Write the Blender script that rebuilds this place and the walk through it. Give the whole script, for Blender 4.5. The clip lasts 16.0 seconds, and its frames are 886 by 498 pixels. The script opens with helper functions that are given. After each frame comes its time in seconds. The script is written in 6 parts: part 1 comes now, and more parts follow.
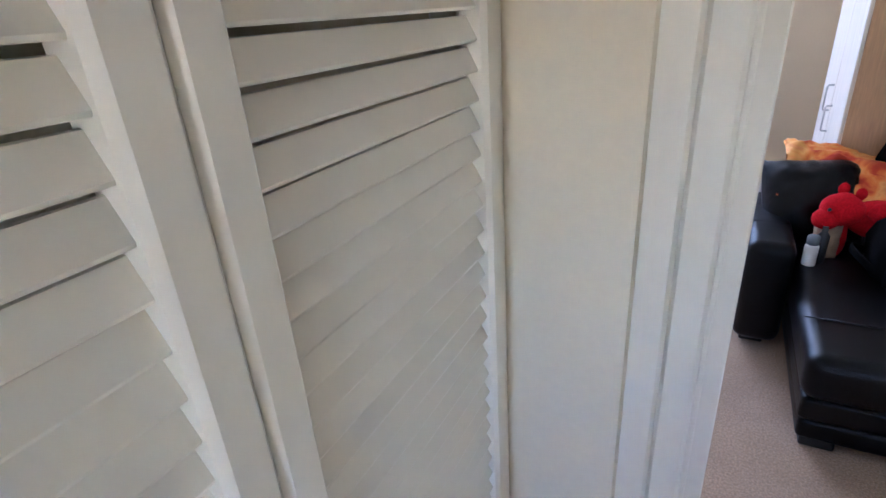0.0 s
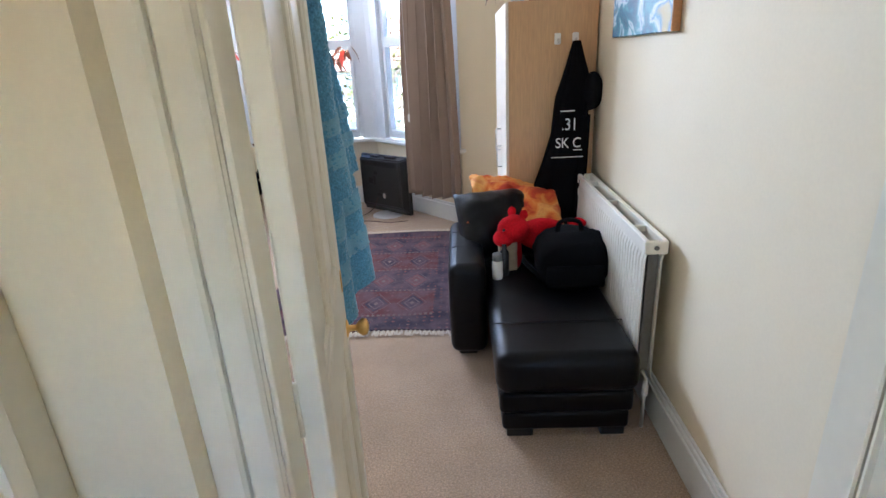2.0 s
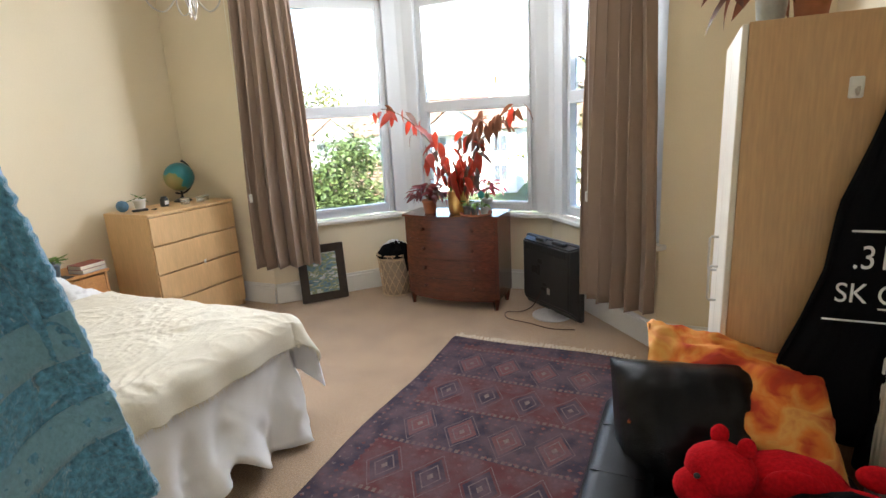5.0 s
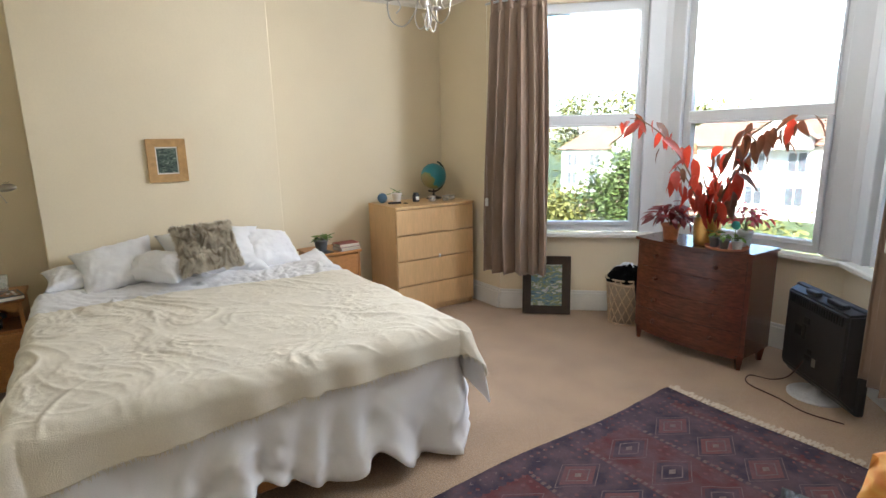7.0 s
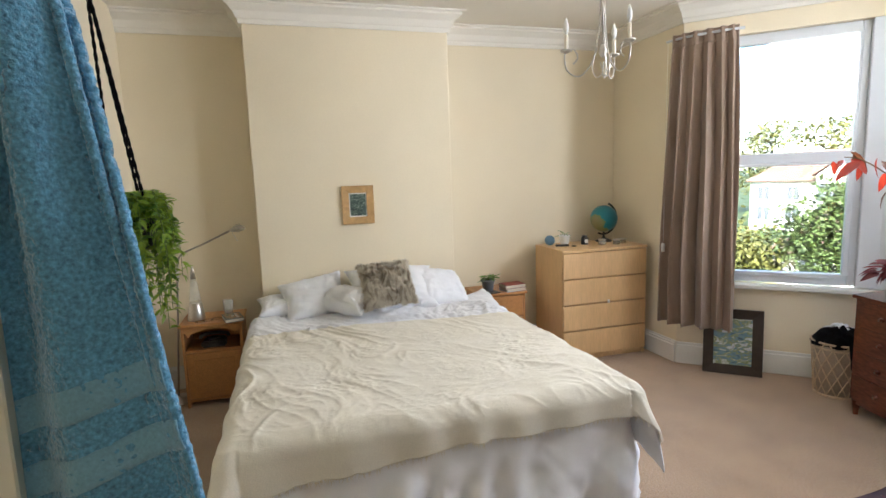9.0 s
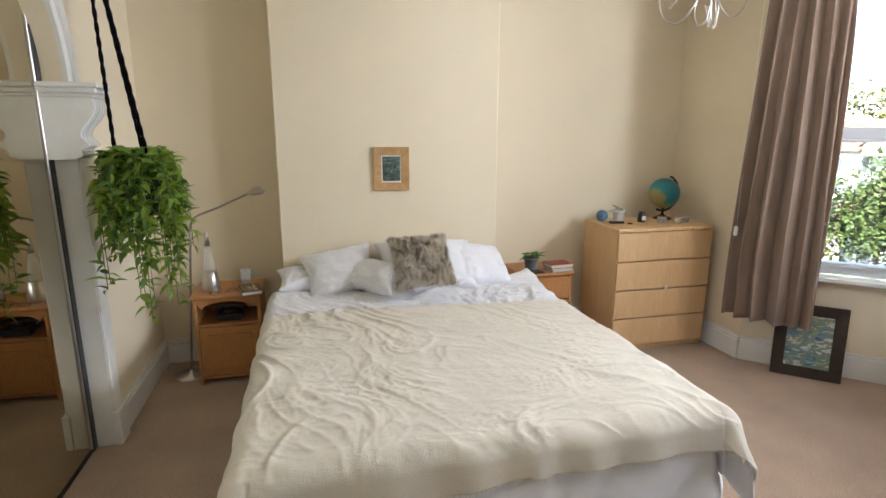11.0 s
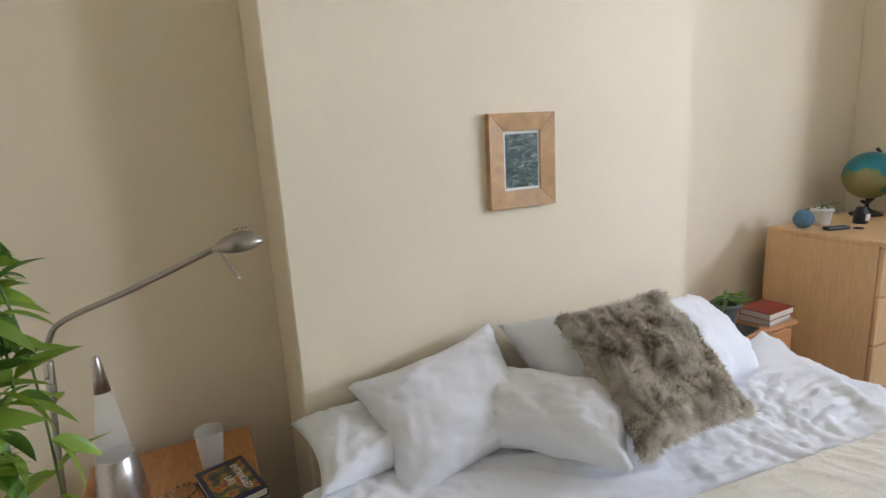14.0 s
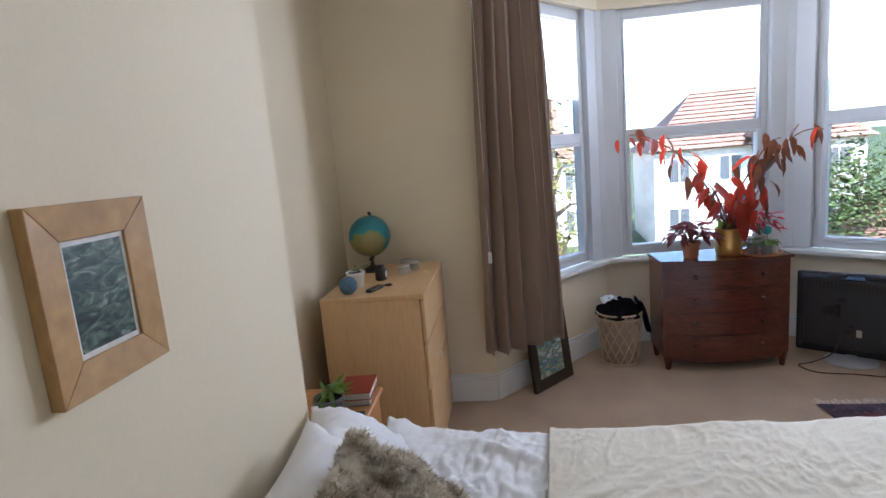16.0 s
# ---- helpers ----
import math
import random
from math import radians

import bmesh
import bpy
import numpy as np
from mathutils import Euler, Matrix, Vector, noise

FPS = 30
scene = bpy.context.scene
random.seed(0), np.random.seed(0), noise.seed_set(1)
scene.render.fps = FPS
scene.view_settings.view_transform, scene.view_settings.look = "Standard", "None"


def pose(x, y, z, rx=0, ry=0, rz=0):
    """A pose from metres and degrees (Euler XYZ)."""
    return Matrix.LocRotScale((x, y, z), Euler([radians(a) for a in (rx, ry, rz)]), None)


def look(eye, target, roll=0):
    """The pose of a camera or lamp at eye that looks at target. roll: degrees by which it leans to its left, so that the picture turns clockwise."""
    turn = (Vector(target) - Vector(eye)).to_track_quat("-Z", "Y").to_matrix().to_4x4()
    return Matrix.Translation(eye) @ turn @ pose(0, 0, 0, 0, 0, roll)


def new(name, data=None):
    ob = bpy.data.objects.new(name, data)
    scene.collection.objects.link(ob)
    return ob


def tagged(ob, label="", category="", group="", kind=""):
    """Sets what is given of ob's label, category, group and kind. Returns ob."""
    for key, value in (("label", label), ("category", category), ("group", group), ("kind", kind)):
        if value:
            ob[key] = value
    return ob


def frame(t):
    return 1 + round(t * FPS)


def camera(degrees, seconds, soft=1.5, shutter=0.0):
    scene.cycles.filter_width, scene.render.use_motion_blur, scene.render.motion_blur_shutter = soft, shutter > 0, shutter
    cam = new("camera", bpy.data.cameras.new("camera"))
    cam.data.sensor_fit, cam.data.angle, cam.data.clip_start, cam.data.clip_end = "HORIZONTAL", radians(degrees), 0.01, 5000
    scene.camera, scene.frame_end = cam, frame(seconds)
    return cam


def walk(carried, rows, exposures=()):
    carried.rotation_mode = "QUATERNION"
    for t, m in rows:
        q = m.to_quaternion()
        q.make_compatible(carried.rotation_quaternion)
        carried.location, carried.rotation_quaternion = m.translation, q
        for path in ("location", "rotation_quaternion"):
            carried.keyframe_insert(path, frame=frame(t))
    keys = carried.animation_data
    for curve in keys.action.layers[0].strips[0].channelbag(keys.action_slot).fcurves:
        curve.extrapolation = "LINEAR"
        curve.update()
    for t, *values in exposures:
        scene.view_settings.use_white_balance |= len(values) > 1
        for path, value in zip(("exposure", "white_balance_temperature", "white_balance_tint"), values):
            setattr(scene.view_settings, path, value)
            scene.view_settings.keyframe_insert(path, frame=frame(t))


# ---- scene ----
cam = camera(80.1, 16.0)
PATH = [
    (0, (0.617, 0.186, 1.566), (-0.262, 1.788, 0.74), -4.1),
    (0.5, (0.737, 0.16, 1.56), (0.148, 1.907, 0.774), -3.4),
    (1, (0.794, 0.154, 1.54), (0.510, 1.988, 0.79), -2.3),
    (1.5, (0.833, 0.174, 1.518), (0.722, 2.029, 0.779), -2.3),
    (2, (0.884, 0.253, 1.53), (0.798, 2.128, 0.841), -3.0),
    (2.5, (0.904, 0.478, 1.513), (0.782, 2.382, 0.911), -3.2),
    (3, (0.926, 0.751, 1.53), (0.722, 2.667, 0.996), -3.8),
    (3.2, (0.937, 0.831, 1.514), (0.688, 2.747, 0.999), -4.0),
    (5.3, (1.056, 1.693, 1.564), (0.109, 3.396, 1.114), -3.0),
    (5.5, (1.08, 1.768, 1.566), (0.055, 3.431, 1.141), -2.8),
    (6, (1.196, 1.917, 1.567), (-0.065, 3.427, 1.207), -2.2),
    (6.5, (1.264, 2.005, 1.582), (-0.204, 3.312, 1.214), -1.7),
    (7, (1.282, 2.042, 1.548), (-0.348, 3.128, 1.143), -1.2),
    (7.5, (1.294, 2.062, 1.555), (-0.447, 2.941, 1.112), -1.0),
    (8, (1.295, 2.042, 1.565), (-0.53, 2.752, 1.156), -1.4),
    (8.5, (1.285, 2.011, 1.598), (-0.603, 2.594, 1.288), -2.0),
    (8.7, (1.282, 2.007, 1.614), (-0.623, 2.558, 1.351), -2.1),
    (10.8, (0.925, 1.954, 1.681), (-0.973, 2.438, 1.279), 0.2),
    (11, (0.781, 1.989, 1.684), (-1.116, 2.456, 1.258), 0.1),
    (11.5, (0.439, 2.034, 1.636), (-1.456, 2.475, 1.172), -0.0),
    (12, (0.062, 2.038, 1.647), (-1.859, 2.325, 1.171), -0.8),
    (12.5, (-0.301, 1.878, 1.594), (-2.217, 2.199, 1.118), -1.2),
    (13, (-0.654, 1.728, 1.552), (-2.537, 2.214, 1.087), -1.5),
    (13.5, (-1.055, 1.652, 1.565), (-2.918, 2.245, 1.142), -2.2),
    (14, (-1.468, 1.559, 1.536), (-3.244, 2.379, 1.119), -3.3),
    (14.5, (-1.771, 1.571, 1.563), (-3.342, 2.725, 1.119), -3.4),
    (15, (-2.018, 1.731, 1.584), (-3.24, 3.261, 1.176), -3.7),
    (15.5, (-2.143, 1.798, 1.592), (-2.9, 3.612, 1.226), -4.7),
    (16, (-2.255, 1.745, 1.611), (-2.487, 3.705, 1.284), -4.9),
]
walk(cam, [(t, look(eye, target, roll)) for t, eye, target, roll in PATH],
     exposures=[(0, 4.65, 4700, 20), (1.0, 4.72, 4600, 15), (1.5, 4.7, 4750, 10), (2.0, 4.7, 5150, 11), (3.2, 4.5, 5850, 10), (5.5, 4.3, 6100, 7), (6.5, 4.12, 6050, 8), (8.5, 4.17, 6000, 8), (11.0, 4.22, 5950, 10), (12.0, 4.22, 5750, 7), (13.0, 4.3, 5750, 9), (14.0, 4.2, 5550, 11), (14.5, 4.15, 5000, 15), (15.0, 4.0, 4550, 17), (15.5, 3.68, 4850, 19), (16.0, 3.7, 5350, 13)])

# ---- world and light ----
world = bpy.data.worlds.new("world")
scene.world = world
world.use_nodes = True
wn = world.node_tree
sky = wn.nodes.new("ShaderNodeTexSky")
sky.sky_type, sky.sun_disc = "NISHITA", False
sky.sun_elevation, sky.sun_rotation = radians(42), radians(141)
wn.links.new(sky.outputs[0], wn.nodes["Background"].inputs[0])
wn.nodes["Background"].inputs[1].default_value = 0.15
sun = new("sun", bpy.data.lights.new("sun", "SUN"))
sun.data.energy, sun.data.angle, sun.data.color = 4.5, radians(0.5), (1.0, 0.94, 0.84)
sun.matrix_world = look((0, 0, 0), (-0.50, 0.60, -0.62))


# the sky's light in the heads of the three bay windows, outside the glass
for wx, wy, wide, turn, watts in ((-0.743, 6.27, 1.0, 0, 2.2), (-1.80, 5.86, 0.72, 47.4, 1.6), (0.314, 5.86, 0.72, -47.4, 1.6)):
    lamp = new("window_light", bpy.data.lights.new("window_light", "AREA"))
    lamp.data.shape, lamp.data.size, lamp.data.size_y = "RECTANGLE", wide, 0.56
    lamp.data.energy, lamp.data.color = watts, (0.99, 0.98, 1.0)
    lamp.data.spread = radians(125)
    lamp.matrix_world = pose(wx, wy, 2.275, 0, 0, turn) @ pose(0, 0, 0, -90, 0, 0)


# ---- materials ----
def material(name, color, rough=0.6, metal=0.0, grain=60.0, amount=0.12, stain=2.5, stain_amount=0.08, bump=0.0, bump_scale=200.0,
             stretch=(1, 1, 1), coat=0.0, sheen=0.0, vary=0.0, specular=0.5):
    """Base colour with fine grain, broad stains, relief, and a shift from object to object."""
    m = bpy.data.materials.new(name)
    m.use_nodes = True
    nt = m.node_tree
    b = nt.nodes["Principled BSDF"]
    tc = nt.nodes.new("ShaderNodeTexCoord")
    mp = nt.nodes.new("ShaderNodeMapping")
    mp.inputs["Scale"].default_value = stretch
    nt.links.new(tc.outputs["Object"], mp.inputs[0])
    n1, n2 = nt.nodes.new("ShaderNodeTexNoise"), nt.nodes.new("ShaderNodeTexNoise")
    n1.inputs["Scale"].default_value, n1.inputs["Detail"].default_value = grain, 5
    n2.inputs["Scale"].default_value, n2.inputs["Detail"].default_value = stain, 3
    nt.links.new(mp.outputs[0], n1.inputs[0])
    nt.links.new(mp.outputs[0], n2.inputs[0])
    last = None
    for n, a in ((n1, amount), (n2, stain_amount)):
        r = nt.nodes.new("ShaderNodeMapRange")
        r.inputs[1].default_value, r.inputs[2].default_value = 0.25, 0.75
        r.inputs[3].default_value, r.inputs[4].default_value = 1 - a, 1 + a
        nt.links.new(n.outputs[0], r.inputs[0])
        if last:
            x = nt.nodes.new("ShaderNodeMath")
            x.operation = "MULTIPLY"
            nt.links.new(last.outputs[0], x.inputs[0])
            nt.links.new(r.outputs[0], x.inputs[1])
            last = x
        else:
            last = r
    if vary:
        oi = nt.nodes.new("ShaderNodeObjectInfo")
        r = nt.nodes.new("ShaderNodeMapRange")
        r.inputs[3].default_value, r.inputs[4].default_value = 1 - vary, 1 + vary
        nt.links.new(oi.outputs["Random"], r.inputs[0])
        x = nt.nodes.new("ShaderNodeMath")
        x.operation = "MULTIPLY"
        nt.links.new(last.outputs[0], x.inputs[0])
        nt.links.new(r.outputs[0], x.inputs[1])
        last = x
    vm = nt.nodes.new("ShaderNodeVectorMath")
    vm.operation = "SCALE"
    vm.inputs[0].default_value = color
    nt.links.new(last.outputs[0], vm.inputs["Scale"])
    nt.links.new(vm.outputs[0], b.inputs["Base Color"])
    b.inputs["Roughness"].default_value, b.inputs["Metallic"].default_value = rough, metal
    b.inputs["Coat Weight"].default_value, b.inputs["Sheen Weight"].default_value = coat, sheen
    b.inputs["Specular IOR Level"].default_value = specular
    if bump:
        n3, bp = nt.nodes.new("ShaderNodeTexNoise"), nt.nodes.new("ShaderNodeBump")
        n3.inputs["Scale"].default_value, n3.inputs["Detail"].default_value = bump_scale, 4
        bp.inputs["Strength"].default_value, bp.inputs["Distance"].default_value = bump, 0.004
        nt.links.new(mp.outputs[0], n3.inputs[0])
        nt.links.new(n3.outputs[0], bp.inputs["Height"])
        nt.links.new(bp.outputs[0], b.inputs["Normal"])
    return m


def ramp_material(name, stops, scale=3.0, detail=6.0, rough=0.6, stretch=(1, 1, 1), distortion=0.0, bump=0.0, coat=0.0):
    """Several colours mixed by one noise."""
    m = material(name, (0.5, 0.5, 0.5), rough, bump=bump, coat=coat)
    nt = m.node_tree
    tc, mp = nt.nodes.new("ShaderNodeTexCoord"), nt.nodes.new("ShaderNodeMapping")
    mp.inputs["Scale"].default_value = stretch
    n, cr = nt.nodes.new("ShaderNodeTexNoise"), nt.nodes.new("ShaderNodeValToRGB")
    n.inputs["Scale"].default_value, n.inputs["Detail"].default_value, n.inputs["Distortion"].default_value = scale, detail, distortion
    el = cr.color_ramp.elements
    while len(el) < len(stops):
        el.new(0.5)
    for e, (p, c) in zip(el, stops):
        e.position, e.color = p, (*c, 1)
    nt.links.new(tc.outputs["Object"], mp.inputs[0])
    nt.links.new(mp.outputs[0], n.inputs[0])
    nt.links.new(n.outputs[0], cr.inputs[0])
    nt.links.new(cr.outputs[0], nt.nodes["Principled BSDF"].inputs["Base Color"])
    return m


WALL = material("wall_paint", (0.81, 0.71, 0.525), 0.75, grain=90, amount=0.02, stain=1.2, stain_amount=0.04, bump=0.08, bump_scale=120)
WHITE = material("white_gloss_paint", (0.80, 0.79, 0.75), 0.4, grain=50, amount=0.02, stain=4, stain_amount=0.05, bump=0.05, bump_scale=60)
CREAM = material("cream_eggshell_paint", (0.79, 0.73, 0.60), 0.4, grain=40, amount=0.02, stain=3, stain_amount=0.04, bump=0.06, bump_scale=50)
CEIL = material("ceiling_paint", (0.82, 0.78, 0.70), 0.8, grain=80, amount=0.02, stain=1, stain_amount=0.03, bump=0.05)
CARPET = material("beige_carpet", (0.45, 0.32, 0.215), 0.95, grain=130, amount=0.42, stain=3.5, stain_amount=0.13, bump=1.0, bump_scale=420, sheen=0.3, specular=0.1)
UPVC = material("white_frame", (0.70, 0.72, 0.75), 0.35, amount=0.01, stain_amount=0.03)
BEECH = material("birch_veneer", (0.66, 0.43, 0.21), 0.42, grain=14, amount=0.10, stain=2, stain_amount=0.06, stretch=(6, 6, 0.7))
BEECH2 = material("beech_laminate", (0.53, 0.32, 0.15), 0.45, grain=16, amount=0.12, stain=2, stain_amount=0.06, stretch=(7, 7, 0.6))
PINE = material("pine_wood", (0.47, 0.22, 0.075), 0.4, grain=14, amount=0.22, stain=3, stain_amount=0.12, stretch=(1.5, 8, 8))
OAKF = material("oak_frame", (0.50, 0.305, 0.125), 0.45, grain=40, amount=0.14, stain=9, stain_amount=0.18, stretch=(1, 3, 1))
MAHOG = material("mahogany", (0.11, 0.028, 0.014), 0.25, grain=14, amount=0.35, stain=4, stain_amount=0.2, stretch=(1, 6, 6), coat=0.4)
DARKW = material("dark_wood", (0.035, 0.022, 0.014), 0.5, grain=20, amount=0.3)
LEATHER = material("black_leather", (0.003, 0.003, 0.004), 0.30, grain=160, amount=0.25, stain=5, stain_amount=0.15, bump=0.35, bump_scale=260, specular=0.2)
BLACK = material("black_plastic", (0.018, 0.019, 0.021), 0.42, grain=200, amount=0.15, bump=0.1)
BLACKC = material("black_cloth", (0.006, 0.006, 0.007), 0.95, grain=300, amount=0.3, bump=0.5, bump_scale=350, specular=0.05)
LINEN = material("white_linen", (0.80, 0.80, 0.82), 0.85, grain=250, amount=0.03, stain=4, stain_amount=0.03, bump=0.25, bump_scale=300, sheen=0.1)
THROW = material("cream_throw", (0.74, 0.69, 0.58), 0.92, grain=220, amount=0.08, stain=5, stain_amount=0.05, bump=0.6, bump_scale=260, sheen=0.2)
CURTAIN = material("taupe_curtain", (0.30, 0.215, 0.16), 0.85, grain=300, amount=0.10, stain=3, stain_amount=0.06, bump=0.3, bump_scale=300, sheen=0.2)
STEEL = material("brushed_steel", (0.60, 0.57, 0.53), 0.3, 1.0, grain=80, amount=0.06)
STEELD = material("dull_nickel", (0.38, 0.35, 0.31), 0.35, 1.0, grain=80, amount=0.08)
BRASS = material("brass", (0.72, 0.46, 0.15), 0.28, 1.0, grain=60, amount=0.10)
# yellowish mirror, darkened further in place of the shade it reflects
MIRROR = material("dim_bronze_mirror", (0.62, 0.58, 0.47), 0.015, 1.0, amount=0.0, stain_amount=0.01)
RADP = material("radiator_enamel", (0.80, 0.76, 0.66), 0.35, amount=0.02)
TERRA = material("terracotta", (0.42, 0.16, 0.075), 0.8, grain=40, amount=0.15)
SOIL = material("soil", (0.04, 0.027, 0.018), 0.95, grain=60, amount=0.4, bump=1.0)


def glass_material(name, tint=(1, 1, 1), rough=0.0):
    m = bpy.data.materials.new(name)
    m.use_nodes = True
    b = m.node_tree.nodes["Principled BSDF"]
    b.inputs["Base Color"].default_value = (*tint, 1)
    b.inputs["Transmission Weight"].default_value, b.inputs["Roughness"].default_value, b.inputs["IOR"].default_value = 1.0, rough, 1.45
    return m


GLASS = glass_material("clear_glass")
THIN = material("thin_clear_glass", (.8, .85, .85), .04, amount=0, stain_amount=0)
THIN.node_tree.nodes["Principled BSDF"].inputs["Alpha"].default_value = .22
# grey tint added to dim the bright outside seen through the clear panes
PANE = glass_material("view_dimming_glass", (.26, .27, .28))


# ---- mesh helpers ----
def mesh_part(name, verts, faces, mat, parent=None, smooth=False, m=None):
    me = bpy.data.meshes.new(name)
    me.from_pydata([tuple(v) for v in verts], [], faces)
    me.materials.append(mat)
    if smooth:
        me.polygons.foreach_set("use_smooth", [True] * len(me.polygons))
    me.update()
    ob = new(name, me)
    if parent:
        ob.parent = parent
    if m is not None:
        ob.matrix_basis = m
    return ob


def bm_part(name, bm, mat, parent=None, smooth=False, m=None):
    me = bpy.data.meshes.new(name)
    bm.to_mesh(me)
    bm.free()
    me.materials.append(mat)
    if smooth:
        me.polygons.foreach_set("use_smooth", [True] * len(me.polygons))
    ob = new(name, me)
    if parent:
        ob.parent = parent
    if m is not None:
        ob.matrix_basis = m
    return ob


def box(name, lo, hi, mat, parent=None, bevel=0.004, m=None, segs=1, smooth=False):
    bm = bmesh.new()
    bmesh.ops.create_cube(bm, size=1)
    lo, hi = Vector(lo), Vector(hi)
    for v in bm.verts:
        v.co = Vector((lo[i] + (v.co[i] + 0.5) * (hi[i] - lo[i]) for i in range(3)))
    if bevel:
        bmesh.ops.bevel(bm, geom=bm.edges[:], offset=bevel, segments=segs, affect="EDGES", profile=0.5)
    return bm_part(name, bm, mat, parent, smooth, m)


APART = ("port", "side", "catch", "leg", "foot", "shelf", "stile", "rail", "muntin", "jamb", "stop", "end_cap", "bracket", "pilaster", "capital", "drape_ring", "strap", "window")


def boxes(name, spans, mat, parent=None, bevel=0.0, m=None):
    """Several blocks of one part; the pieces that can be told apart become parts of their own."""
    if parent and name in APART:
        for lo, hi in spans:
            ob = box(name, lo, hi, mat, parent, bevel, m)
        return ob
    bm = bmesh.new()
    for lo, hi in spans:
        r = bmesh.ops.create_cube(bm, size=1)
        for v in r["verts"]:
            v.co = Vector((lo[i] + (v.co[i] + 0.5) * (hi[i] - lo[i]) for i in range(3)))
    if bevel:
        bmesh.ops.bevel(bm, geom=bm.edges[:], offset=bevel, segments=1, affect="EDGES")
    return bm_part(name, bm, mat, parent, False, m)


def prism(name, poly, z0, z1, mat, parent=None, m=None, bevel=0.0):
    n = len(poly)
    bm = bmesh.new()
    a = [bm.verts.new((x, y, z0)) for x, y in poly]
    b = [bm.verts.new((x, y, z1)) for x, y in poly]
    bm.faces.new(a[::-1]), bm.faces.new(b)
    for i in range(n):
        bm.faces.new((a[i], a[(i + 1) % n], b[(i + 1) % n], b[i]))
    bmesh.ops.recalc_face_normals(bm, faces=bm.faces[:])
    if bevel:
        bmesh.ops.bevel(bm, geom=bm.edges[:], offset=bevel, segments=2, affect="EDGES")
    return bm_part(name, bm, mat, parent, False, m)


def lathe(name, profile, mat, parent=None, m=None, segs=24, smooth=True):
    """profile: (radius, height) from the bottom up."""
    verts, faces = [], []
    for r, z in profile:
        for k in range(segs):
            a = 2 * math.pi * k / segs
            verts.append((r * math.cos(a), r * math.sin(a), z))
    for j in range(len(profile) - 1):
        for k in range(segs):
            k2 = (k + 1) % segs
            faces.append((j * segs + k, j * segs + k2, (j + 1) * segs + k2, (j + 1) * segs + k))
    faces.append(tuple(range(segs))[::-1])
    faces.append(tuple((len(profile) - 1) * segs + k for k in range(segs)))
    return mesh_part(name, verts, faces, mat, parent, smooth, m)


def tube(name, pts, radius, mat, parent=None, m=None, segs=8, radii=None):
    pts = [Vector(p) for p in pts]
    verts, faces = [], []
    up = Vector((0.31, 0.17, 0.94))
    for i, p in enumerate(pts):
        d = (pts[min(i + 1, len(pts) - 1)] - pts[max(i - 1, 0)]).normalized()
        s = d.cross(up)
        if s.length < 0.05:
            s = d.cross(Vector((1, 0, 0)))
        s.normalize()
        u = s.cross(d)
        r = radii[i] if radii else radius
        for k in range(segs):
            a = 2 * math.pi * k / segs
            verts.append(p + s * (r * math.cos(a)) + u * (r * math.sin(a)))
    for j in range(len(pts) - 1):
        for k in range(segs):
            k2 = (k + 1) % segs
            faces.append((j * segs + k, j * segs + k2, (j + 1) * segs + k2, (j + 1) * segs + k))
    faces.append(tuple(range(segs))[::-1])
    faces.append(tuple((len(pts) - 1) * segs + k for k in range(segs)))
    return mesh_part(name, verts, faces, mat, parent, True, m)


def smooth_line(pts, n=8):
    """A rounded line through the points."""
    pts = [Vector(p) for p in pts]
    out = []
    for i in range(len(pts) - 1):
        p0, p1, p2, p3 = pts[max(i - 1, 0)], pts[i], pts[i + 1], pts[min(i + 2, len(pts) - 1)]
        for k in range(n):
            t = k / n
            out.append(0.5 * (2 * p1 + (p2 - p0) * t + (2 * p0 - 5 * p1 + 4 * p2 - p3) * t * t + (3 * p1 - p0 - 3 * p2 + p3) * t ** 3))
    return out + [pts[-1]]


def sheet(name, nu, nv, fn, mat, parent=None, thick=0.0, m=None, smooth=True):
    """A cloth or cushion surface; fn(u, v) gives the place."""
    verts = [Vector(fn(i / nu, j / nv)) for j in range(nv + 1) for i in range(nu + 1)]
    faces = [(j * (nu + 1) + i, j * (nu + 1) + i + 1, (j + 1) * (nu + 1) + i + 1, (j + 1) * (nu + 1) + i) for j in range(nv) for i in range(nu)]
    ob = mesh_part(name, verts, faces, mat, parent, smooth, m)
    if thick:
        md = ob.modifiers.new("thickness", "SOLIDIFY")
        md.thickness, md.offset = thick, 0
    return ob


